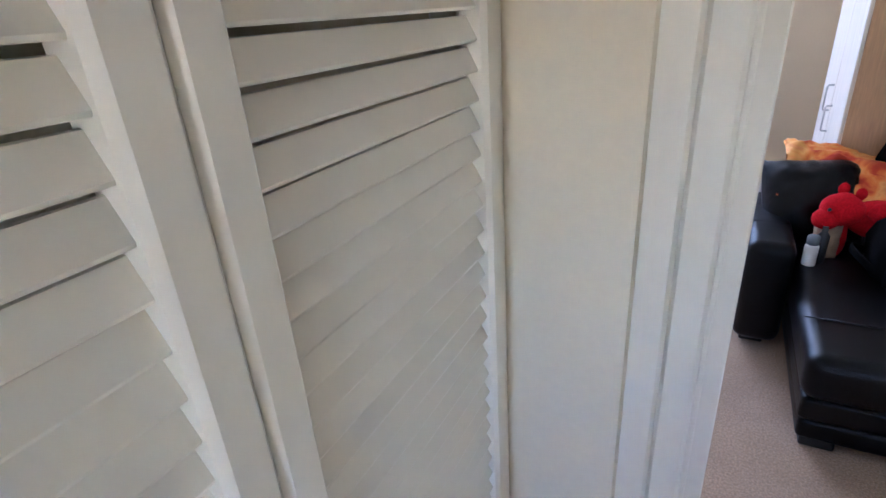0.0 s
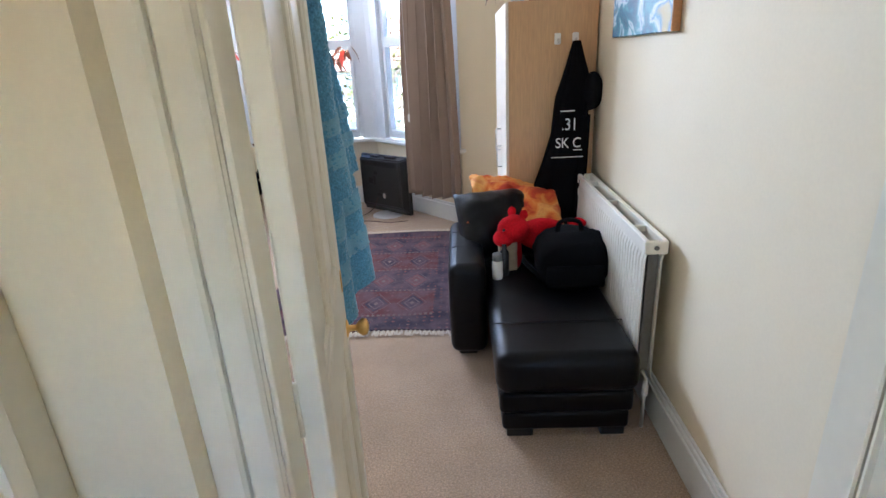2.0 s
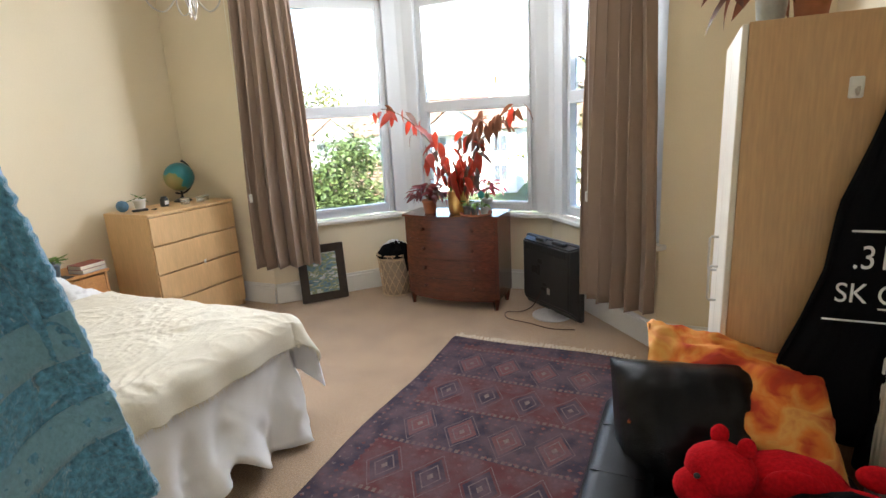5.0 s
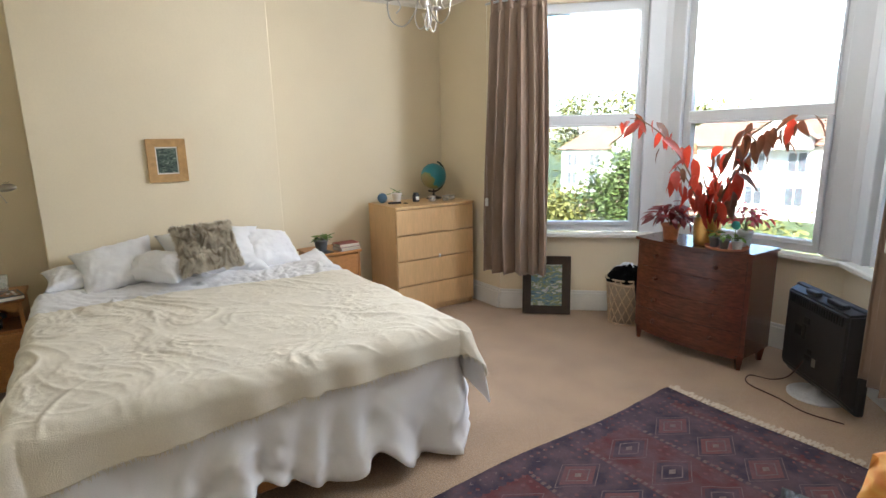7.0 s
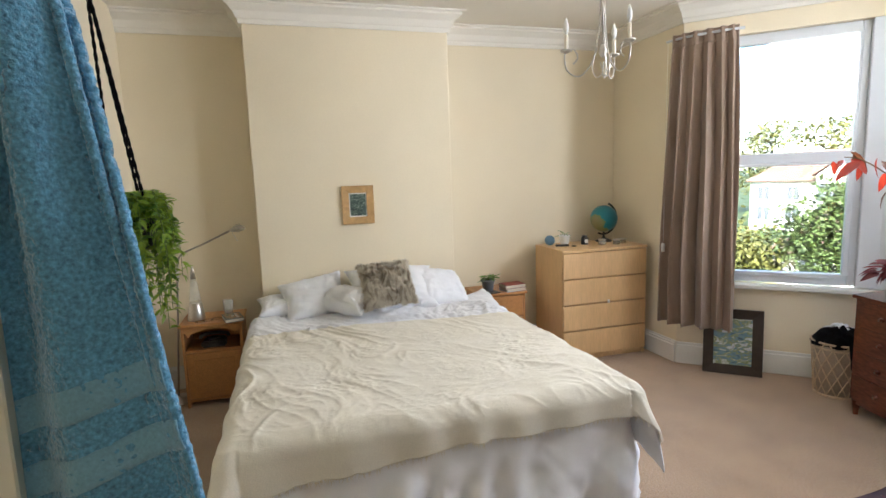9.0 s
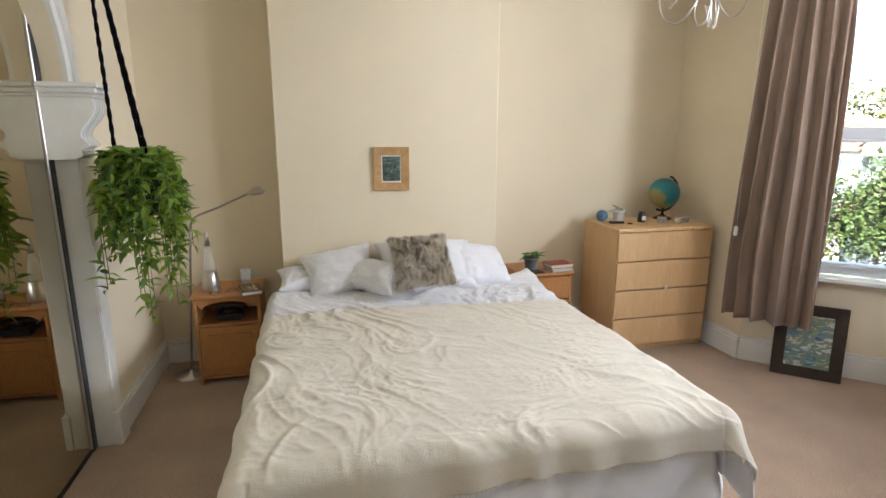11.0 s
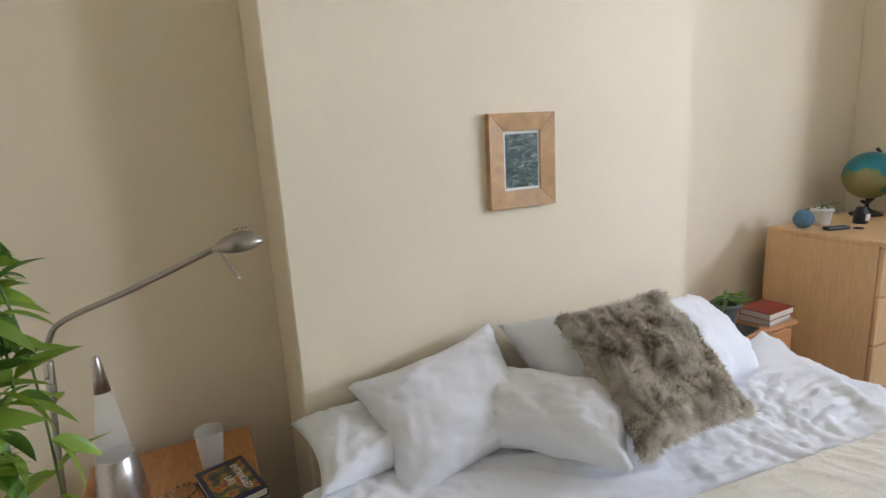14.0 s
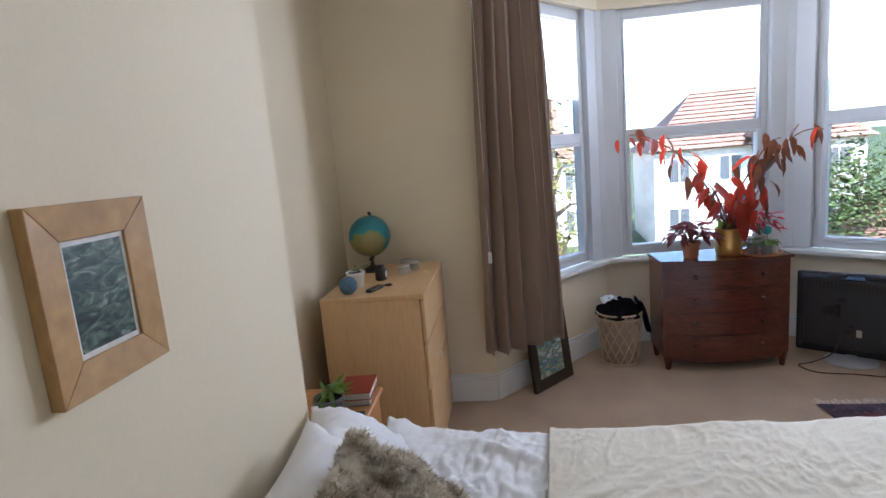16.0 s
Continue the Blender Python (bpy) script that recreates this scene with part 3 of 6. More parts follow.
# ---- bed ----
def bed():
    root = thing("bed", (XB + .02, 2.605, 0), "unmade double bed with cream throw, white duvet and valance", "bed")
    # local x to the foot, y across; mattress top at .52
    L, W = 2.09, 1.72
    box("base", (.02, -W / 2 + .02, .06), (L - .03, W / 2 - .02, .30), PINE, root, .01)
    box("mattress", (.0, -W / 2, .30), (L, W / 2, .54), LINEN, root, .05, segs=3, smooth=True)
    boxes("leg", [((.1, -W / 2 + .06, 0), (.18, -W / 2 + .14, .06)), ((.1, W / 2 - .14, 0), (.18, W / 2 - .06, .06)), ((L - .2, -W / 2 + .06, 0), (L - .12, -W / 2 + .14, .06)), ((L - .2, W / 2 - .14, 0), (L - .12, W / 2 - .06, .06))], DARKW, root)

    # valance: hangs from the mattress round three sides in loose folds, gathered up here and there
    def valance(u, v):
        per = 2 * 1.9 + W
        s = u * per
        if s < 1.9:
            x, y, nx, ny = .08 + s, -W / 2, 0, -1
        elif s < 1.9 + W:
            x, y, nx, ny = L, -W / 2 + (s - 1.9), 1, 0
        else:
            x, y, nx, ny = L - (s - 1.9 - W), W / 2, 0, 1
        f = math.sin(s * 24 + 8 * noise.noise(Vector((s * 1.7, v * .5, 0)))) * (.7 + .6 * noise.noise(Vector((s * 3, 6, 0)))) + 1.1 * noise.noise(Vector((s * 7 + v, v * 1.6, 0)))
        f += .9 * (1 - abs(noise.noise(Vector((s * 5 + v * 2.2, v * 2.4 - s, 12))))) ** 4 - .5 * (1 - abs(noise.noise(Vector((s * 6 - v * 2.6, v * 2 + s, 17))))) ** 4
        out = .052 + v ** 1.3 * (.055 + .050 * f) + .02 * v * noise.noise(Vector((s * 4 + v * 3, v * 3, 5)))
        for c0 in (1.9, 1.9 + W):
            out += .04 * v * math.exp(-((s - c0) / .16) ** 2)
        lift = max(0, noise.noise(Vector((s * 1.3 + 4.1, 2, 0)))) * .16 * v
        foot = .03 + lift
        if 1.9 < s < 1.9 + W:
            q = (s - 1.9) / W
            foot += .13 * math.exp(-((q - .38) / .17) ** 2) + .12 * math.exp(-((q - .72) / .07) ** 2)
        z = .545 - (.545 - foot) * v
        return (x + nx * out, y + ny * out, z)
    sheet("valance", 420, 16, valance, LINEN, root, .003)

    def hill(x, y):
        """Loft of the duvet over the mattress."""
        h = .075 + .018 * noise.noise(Vector((x * 1.4, y * 1.4, 0))) + .008 * noise.noise(Vector((x * 4.2, y * 2.8, 3)))
        h += .085 * max(0, 1 - x / .62) ** 1.4 * (.75 + .5 * noise.noise(Vector((y * 3, x * 2, 8))))
        return h

    def cover(u, v, x0, x1, over_s, over_n, drop_foot, extra, crumple):
        """A cloth laid over the bed, from x0 to x1, falling over the sides and the foot."""
        x = x0 + (x1 - x0) * u
        width = W + over_s + over_n
        y = -W / 2 - over_s + width * v
        dx = max(0, x - (L + .01))
        dy = max(0, -W / 2 - y) + max(0, y - W / 2)
        sy = -1 if y < 0 else 1
        # long soft pulls fanning from the far corner, with fine sharp creases between them
        if crumple > .03:
            crumple *= max(.12, min(1, (.86 - x) / .14))
        warp = noise.noise(Vector((x * 2.3, y * 2.3, 31)))
        fan = math.atan2(y + 1.3, x + .25)
        fold = crumple * .45 * noise.noise(Vector((x * 4.0, y * 3.0, 9)))
        for n_, (fa, fb, am, pw) in enumerate(((6, .8, .9, 7), (11, 1.6, .7, 8), (23, 2.6, .35, 7))):
            r_ = 1 - abs(noise.noise(Vector((fan * fa + warp * 2.5, (x - y) * fb + warp, 40 + n_ * 7))))
            fold += crumple * am * r_ ** pw * (.25 + 1.7 * max(0, noise.noise(Vector((x * 1.9, y * 1.9, 60 + n_)))))
        for n_, (fx, fy, am) in enumerate(((9.0, 5.5, .34), (24.0, 11.0, .26), (16.0, 33.0, .24), (42.0, 40.0, .14))):
            r_ = 1 - abs(noise.noise(Vector((x * fx + warp * 3.0, y * fy + warp * 4, 80 + n_ * 7))))
            fold += crumple * am * r_ ** 6 * (.3 + 1.6 * max(0, noise.noise(Vector((x * 2.6, y * 2.6, 70 + n_)))))
        top = .545 + hill(x, y) + extra + fold
        d = math.hypot(dx, dy)
        r = .08
        over = d / r
        drop = (d - r * .57 if over > 1.57 else r * (1 - math.cos(min(over, 1.57))))
        out = r * math.sin(min(over, 1.57)) + max(0, d - r * 1.57) * .02 + .45 * min(dx, dy) + (.010 * math.sin((x if dy else y) * 22 + 5 * noise.noise(Vector((x, y, 2)))) * min(1, d * 4))
        px = x - dx + (out if dx else 0) * (dx / max(d, 1e-6))
        py = y - sy * dy + sy * out * (dy / max(d, 1e-6))
        return (px, py, top - drop)

    sheet("duvet", 240, 220, lambda u, v: cover(u, v, .20, 2.20 + .14 * max(0, v - .8) * 5, .30 + .02 * math.sin(u * 9), .30 + .10 * u ** 8, 0, .0, .042), LINEN, root, .012)

    def throw(u, v):
        # the throw lies askew: its foot corner hangs over to the north
        skew = .10 * (v - .5)
        p = cover(u, v, .72 - .05 * math.sin(v * 4) + skew * .4, 2.36 - .06 * v + .015 * math.sin(v * 7), .34 + .10 * u ** 3, .12 + .16 * u ** 6, 0, .036, .015)
        return p
    sheet("throw", 300, 290, throw, THROW, root, .006)
    # fringe along the foot edge of the throw
    verts, faces = [], []
    rnd = random.Random(3)
    for k in range(420):
        v = rnd.random()
        a = Vector(throw(1.0, v))
        b = a + Vector((rnd.uniform(-.002, .012), rnd.uniform(-.012, .012), -rnd.uniform(.012, .03)))
        i = len(verts)
        verts += [a + Vector((0, -.002, .004)), a + Vector((0, .002, .004)), b]
        faces.append((i, i + 1, i + 2))
    tagged(mesh_part("fringe", verts, faces, THROW, root), kind="stuff")
    return root


bed()


def pillow(x, y, z, w, h, d, rx, ry, rz, seed):
    ob = cushion("pillow", w, h, d, LINEN, None, pose(x, y, z, rx, ry, rz), seed=seed, wrinkle=.016, n=34, pinch=.16)
    return tagged(ob, "plump crumpled white pillow against the chimney breast", "pillow", "pillows on the bed")


pillow(-2.73, 2.14, .77, .38, .50, .20, 14, 46, 12, 1)
pillow(-2.56, 2.37, .765, .26, .46, .19, 0, 26, -50, 2.3)
pillow(-2.68, 2.72, .79, .44, .70, .28, 0, 40, -2, 3.7)
pillow(-2.70, 3.10, .77, .40, .50, .20, -14, 38, 8, 5.1)
pillow(-2.79, 1.93, .72, .28, .42, .13, 0, 16, 4, 6.4)

FUR = ramp_material("grey_brown_fur", [(0.32, (.22, .17, .12)), (0.44, (.50, .43, .33)), (0.55, (.82, .76, .64)), (0.66, (.56, .48, .37)), (0.76, (.32, .26, .19))], 9, 9, 0.95, (1, 2.0, 1), 1.0, bump=0.6)
fur = tagged(cushion("fur_cushion", .44, .39, .14, FUR, None, pose(-2.49, 2.65, .865, 5, 36, 0), seed=8, wrinkle=.035, n=26), "grey-brown faux fur cushion on the pillows", "cushion")


def fur_hair(ob, count, length, mat):
    """Short tufts over a cushion, in one mesh."""
    rnd = random.Random(5)
    me = ob.data
    polys = [p for p in me.polygons if p.normal.z > -.3]
    verts, faces = [], []
    for k in range(count):
        p = rnd.choice(polys)
        vs = [me.vertices[i].co for i in p.vertices]
        a, b = rnd.random(), rnd.random()
        c = vs[0].lerp(vs[1], a).lerp(vs[-1].lerp(vs[-2], a), b)
        d = (p.normal * .7 + Vector((rnd.uniform(-.1, .9), rnd.uniform(-.8, .8), -.1))).normalized() * length * rnd.uniform(.5, 1.2)
        s = d.cross(Vector((0, 0, 1))).normalized() * .0022
        i = len(verts)
        verts += [c - s, c + s, c + d]
        faces.append((i, i + 1, i + 2))
    return tagged(mesh_part("pile", verts, faces, mat, ob), kind="stuff")


fur_hair(fur, 32000, .022, FUR)


# ---- curtains ----
def curtain(points, z0, z1, folds, seed, group="curtains of the bay"):
    """points: the line that the curtain follows in plan."""
    root = thing("curtain", (0, 0, 0), "taupe pleated curtain drawn open beside the bay window", "curtain", group)
    P = smooth_line([(x, y, 0) for x, y in points], 10)
    n = 22 * folds

    def at(u):
        f = u * (len(P) - 1)
        i = min(int(f), len(P) - 2)
        return P[i].lerp(P[i + 1], f - i), (P[i + 1] - P[i]).normalized()

    def fn(u, v):
        z = z1 - (z1 - z0) * v
        squeeze = .74 + .26 * min(1, v * 1.2)
        p, d = at(.5 + (u - .5) * squeeze)
        nrm = Vector((d.y, -d.x, 0))
        w = u * folds * 2 * math.pi + 1.6 * noise.noise(Vector((u * 4 + seed, v * 1.4, 0)))
        amp = (.050 if v > .035 else .028) * (1 + .9 * noise.noise(Vector((u * folds * .7, seed, v * .8)))) * (.6 + .6 * v)
        q = p + nrm * (amp * math.sin(w) + .02 * noise.noise(Vector((u * 3, v * 2, seed)))) + d * (.012 * math.sin(2 * w))
        return (q.x, q.y, z + .012 * noise.noise(Vector((u * 6, seed, 4))) * (v > .97))
    sheet("drape", n, 46, fn, CURTAIN, root, .004)

    def head(u, v):
        x, y, z = fn(u, 0)
        p, d = at(.5 + (u - .5) * .8)
        nrm = Vector((d.y, -d.x, 0))
        k = .010 * math.sin(u * folds * 6 * math.pi)
        return (x + nrm.x * k, y + nrm.y * k, z1 + .05 - .10 * v)
    sheet("heading", n, 6, head, CURTAIN, root, .006)
    tube("track", [(q.x, q.y, z1 + .02) for q in P], .010, UPVC, root)
    q, _ = at(.12)
    tube("cord", [(q.x, q.y - .045, 1.02), (q.x, q.y - .04, z1)], .0015, WHITE, root, segs=5)
    box("cord_weight", (q.x - .014, q.y - .058, .97), (q.x + .014, q.y - .034, 1.04), WHITE, root, .006)
    return root


curtain([(-2.40, 4.97), (-2.22, 5.02), (-2.02, 5.16), (-1.93, 5.26)], .375, 2.62, 6, 1.0)
curtain([(.37, 5.29), (.52, 5.13), (.70, 5.02), (.86, 4.97)], .29, 2.62, 6, 6.0)


# ---- drawers, nightstands, chest ----
def tall_drawers():
    root = thing("chest_of_drawers", (-2.66, 4.19, 0), "birch veneer chest with four wide drawers", "drawers", rz=0)
    D, W, Z = .52, .83, .985
    boxes("body", [((-D, 0, 0), (-.02, .02, Z - .02)), ((-D, W - .02, 0), (-.02, W, Z - .02)), ((-D, 0.02, 0), (-D + .01, W - .02, Z - .02)), ((-D + .01, .02, .03), (-.03, W - .02, .05))], BEECH, root, .002)
    box("top", (-D, -.003, Z - .02), (.003, W + .003, Z + .004), BEECH, root, .003)
    box("plinth", (-.06, .02, 0), (-.04, W - .02, .06), BEECH, root, .002)
    first = None
    for k in range(4):
        z = .055 + k * .2285
        if first is None:
            first = box("drawer_front", (-.018, .004, 0), (.0, W - .004, .218), BEECH, root, .003, m=pose(0, 0, z))
        else:
            ob = new("drawer_front", first.data)
            ob.parent, ob.matrix_basis = root, pose(0, 0, z)
    boxes("drawer_box", [((-D + .03, .03, .07), (-.035, W - .03, Z - .05))], BEECH, root, 0)
    boxes("tag", [((.001, W * .52, .50), (.006, W * .545, .53))], WHITE, root, .001)


tall_drawers()


def nightstand(place, rz, drawers, label):
    root = thing("nightstand", place, label, "nightstand", "pine nightstands", rz=rz)
    # local x to the front, y across
    D, W, Z = .36, .42, .635
    box("top", (-D - .01, -W / 2 - .015, Z - .022), (.02, W / 2 + .015, Z), PINE, root, .006)
    boxes("side", [((-D, -W / 2, 0), (0, -W / 2 + .02, Z - .022)), ((-D, W / 2 - .02, 0), (0, W / 2, Z - .022))], PINE, root, .002)
    boxes("back", [((-D, -W / 2 + .02, .04), (-D + .01, W / 2 - .02, Z - .022))], PINE, root)
    boxes("shelf", [((-D + .01, -W / 2 + .02, .415), (-.01, W / 2 - .02, .431)), ((-D + .01, -W / 2 + .02, .04), (-.005, W / 2 - .02, .06))], PINE, root, .001)
    if drawers:
        for z0, z1 in ((.43, .60), (.235, .405), (.065, .22)):
            box("drawer_front", (-.016, -W / 2 + .024, z0), (.006, W / 2 - .024, z1), PINE, root, .005)
            lathe("knob", [(.008, 0), (.008, .01), (.015, .016), (.013, .024), (0, .027)], PINE, root, pose(.006, 0, (z0 + z1) / 2, 0, 90, 0), 14)
    else:
        # shaped apron over the open shelf, door below
        pts = [(-W / 2 + .02, Z - .022), (W / 2 - .02, Z - .022), (W / 2 - .02, .575)]
        pts += [((W / 2 - .05) * math.cos(a), .535 + .055 * math.sin(a)) for a in [k * math.pi / 12 for k in range(13)]] + [(-W / 2 + .02, .575)]
        prism("apron", [(x, y) for x, y in pts], -.012, 0, PINE, root, m=Matrix(((0, 0, 1, 0), (1, 0, 0, 0), (0, 1, 0, 0), (0, 0, 0, 1))))
        box("door", (-.016, -W / 2 + .022, .065), (.002, W / 2 - .022, .411), PINE, root, .004)
        boxes("door_panel", [((.0, -W / 2 + .07, .11), (.006, W / 2 - .07, .36))], PINE, root, .004)
    return root


nightstand((-2.84, 1.39, 0), 0, False, "orange pine nightstand with an open shelf beside the bed")
nightstand((-2.86, 3.72, 0), 0, True, "orange pine nightstand with small knobbed drawers")


def bow_chest():
    root = thing("bow_front_chest", (-.755, 5.81, 0), "dark mahogany bow-fronted chest with four drawers", "drawers", rz=0)
    W, D, Z = .84, .40, .80
    n = 16

    def bow(inset, w, front=.07):
        pts = [(w / 2, 0), (-w / 2, 0)]
        pts += [(-w / 2 + w * k / n, -(D - .06 - inset) - front * math.sin(math.pi * k / n)) for k in range(n + 1)]
        return pts
    prism("top", bow(-.012, W + .03), Z - .022, Z, MAHOG, root, bevel=.004)
    prism("body", bow(.012, W), .10, Z - .022, MAHOG, root)
    for z0, z1 in ((.605, .765), (.44, .595), (.275, .43), (.115, .265)):
        pts = bow(-.002, W - .05)
        pts = [(W / 2 - .025, -(D - .08)), (-W / 2 + .025, -(D - .08))] + pts[2:]
        prism("drawer_front", pts, z0, z1, MAHOG, root, bevel=.003)
        for x in (-.22, .22):
            y = -(D - .058) - .07 * math.sin(math.pi * (x + W / 2) / W)
            lathe("knob", [(.016, 0), (.016, .004), (.007, .007), (.013, .014), (.011, .02), (0, .022)], MAHOG, root, pose(x, y, (z0 + z1) / 2, 90, 0, 0), 14)
    for x in (-W / 2 + .035, W / 2 - .035):
        for y in (-.04, -(D - .08)):
            lathe("foot", [(.018, 0), (.022, .03), (.034, .10)], MAHOG, root, pose(x, y, 0), 4, False)
    prism("apron", bow(.008, W - .04), .075, .102, MAHOG, root)


bow_chest()


# ---- wardrobe ----
def wardrobe():
    root = thing("wardrobe", (1.17, 3.47, 0), "beech laminate wardrobe with two doors and metal handles", "wardrobe")
    D, W, Z = .50, .82, 1.79
    boxes("body", [((0, 0, 0), (D, .018, Z)), ((0, W - .018, 0), (D, W, Z)), ((D - .01, .018, 0), (D, W - .018, Z)), ((0, .018, Z - .02), (D - .01, W - .018, Z)), ((0, .018, .05), (D - .01, W - .018, .07))], BEECH2, root, .002)
    box("plinth", (.03, .018, 0), (.05, W - .018, .05), BEECH2, root, .001)
    for y0, y1 in ((.002, W / 2 - .002), (W / 2 + .002, W - .002)):
        box("door", (-.019, y0, .06), (-.001, y1, Z - .004), DOORW, root, .003)
    for y, z0 in ((W / 2 - .045, .80), (W / 2 + .045, .90)):
        tube("handle", [(-.019, y, z0), (-.045, y, z0), (-.05, y, z0 + .006), (-.05, y, z0 + .134), (-.045, y, z0 + .14), (-.019, y, z0 + .14)], .005, STEEL, root)
    boxes("hinge_cap", [((.4, -.001, .6), (.408, .0, .608))], DARKW, root, 0)


DOORW = material("pale_door_laminate", (0.74, 0.66, 0.55), 0.4, grain=16, amount=0.06, stretch=(7, 7, 0.6))
wardrobe()


# ---- sofa ----
def sofa():
    root = thing("chaise_sofa", (0, 0, 0), "black leather chaise sofa with a padded arm", "sofa")
    def pad(name, lo, hi, r):
        return box(name, lo, hi, LEATHER, root, r, segs=4, smooth=True)
    pad("chaise_seat", (.985, 2.02, .235), (1.555, 3.42, .42), .055)
    pad("chaise_band", (1.0, 2.05, .135), (1.54, 3.42, .235), .02)
    pad("chaise_base", (1.01, 2.06, .045), (1.53, 3.42, .135), .02)
    pad("arm", (.79, 2.66, .05), (.983, 3.44, .55), .05)
    boxes("foot", [((1.03, 2.08, 0), (1.14, 2.18, .05)), ((1.42, 2.08, 0), (1.52, 2.18, .05)), ((.83, 2.75, 0), (.93, 2.85, .05)), ((.83, 3.3, 0), (.93, 3.4, .05)), ((1.42, 3.3, 0), (1.52, 3.4, .05))], BLACK, root, .005)
    tube("seam", [(.995, 2.30, .425), (1.25, 2.30, .4255), (1.545, 2.30, .425)], .003, LEATHER, root)
    for y in (2.95, 3.2):
        tube("seam", [(.81, y, .548), (.965, y, .548)], .003, LEATHER, root)
    cushion("back_cushion", .44, .42, .34, LEATHER, root, pose(1.06, 3.21, .58, 58, 0, 14), seed=4, wrinkle=.014, n=26, pinch=.02)


sofa()


# ---- radiator ----
def radiator():
    root = thing("radiator", (XE, 2.15, 0), "cream enamelled double panel radiator on the wall", "radiator")
    L, z0, z1 = 1.2, .22, .835
    for x0, x1 in ((-.115, -.098), (-.052, -.035)):
        # pressed, fluted panel
        def fn(u, v, x0=x0):
            k = (u * 34) % 1
            rib = .008 * min(1, max(0, (abs(k - .5) * 2 - .25) * 4)) if .04 < v < .95 else 0
            return (x0 + .008 - rib, L * u, z0 + (z1 - .03 - z0) * v)
        sheet("panel", 272, 20, fn, RADP, root, .004, smooth=False)
    boxes("convector", [((-.095, .02, z0 + .03), (-.055, L - .02, z1 - .06))], DARKG, root)
    boxes("top_grille", [((-.118, 0, z1 - .03), (-.098, L, z1)), ((-.05, 0, z1 - .03), (-.03, L, z1))] + [((-.098, .2 + .4 * k, z1 - .03), (-.05, .215 + .4 * k, z1 - .004)) for k in range(3)], RADP, root, .003)
    boxes("end_cap", [((-.119, -.006, z1 - .055), (-.029, .012, z1 - .002)), ((-.119, L - .012, z1 - .055), (-.029, L + .006, z1 - .002))], RADP, root, .004)
    lathe("bleed_valve", [(.009, 0), (.009, .006), (.005, .008), (0, .009)], DARKG, root, pose(-.075, -.006, z1 - .028, 90, 0, 0), 10)
    tube("pipe", [(-.075, -.02, 0), (-.075, -.02, .24), (-.075, .02, .25)], .008, RADP, root)
    lathe("valve", [(.014, 0), (.014, .05), (.010, .055), (.010, .07), (0, .072)], WHITE, root, pose(-.075, -.02, .16), 12)
    boxes("bracket", [((-.03, .15, .4), (-.0, .18, .7)), ((-.03, L - .18, .4), (-.0, L - .15, .7))], RADP, root)


DARKG = material("shadowed_grey_metal", (0.16, 0.15, 0.13), 0.5)
radiator()


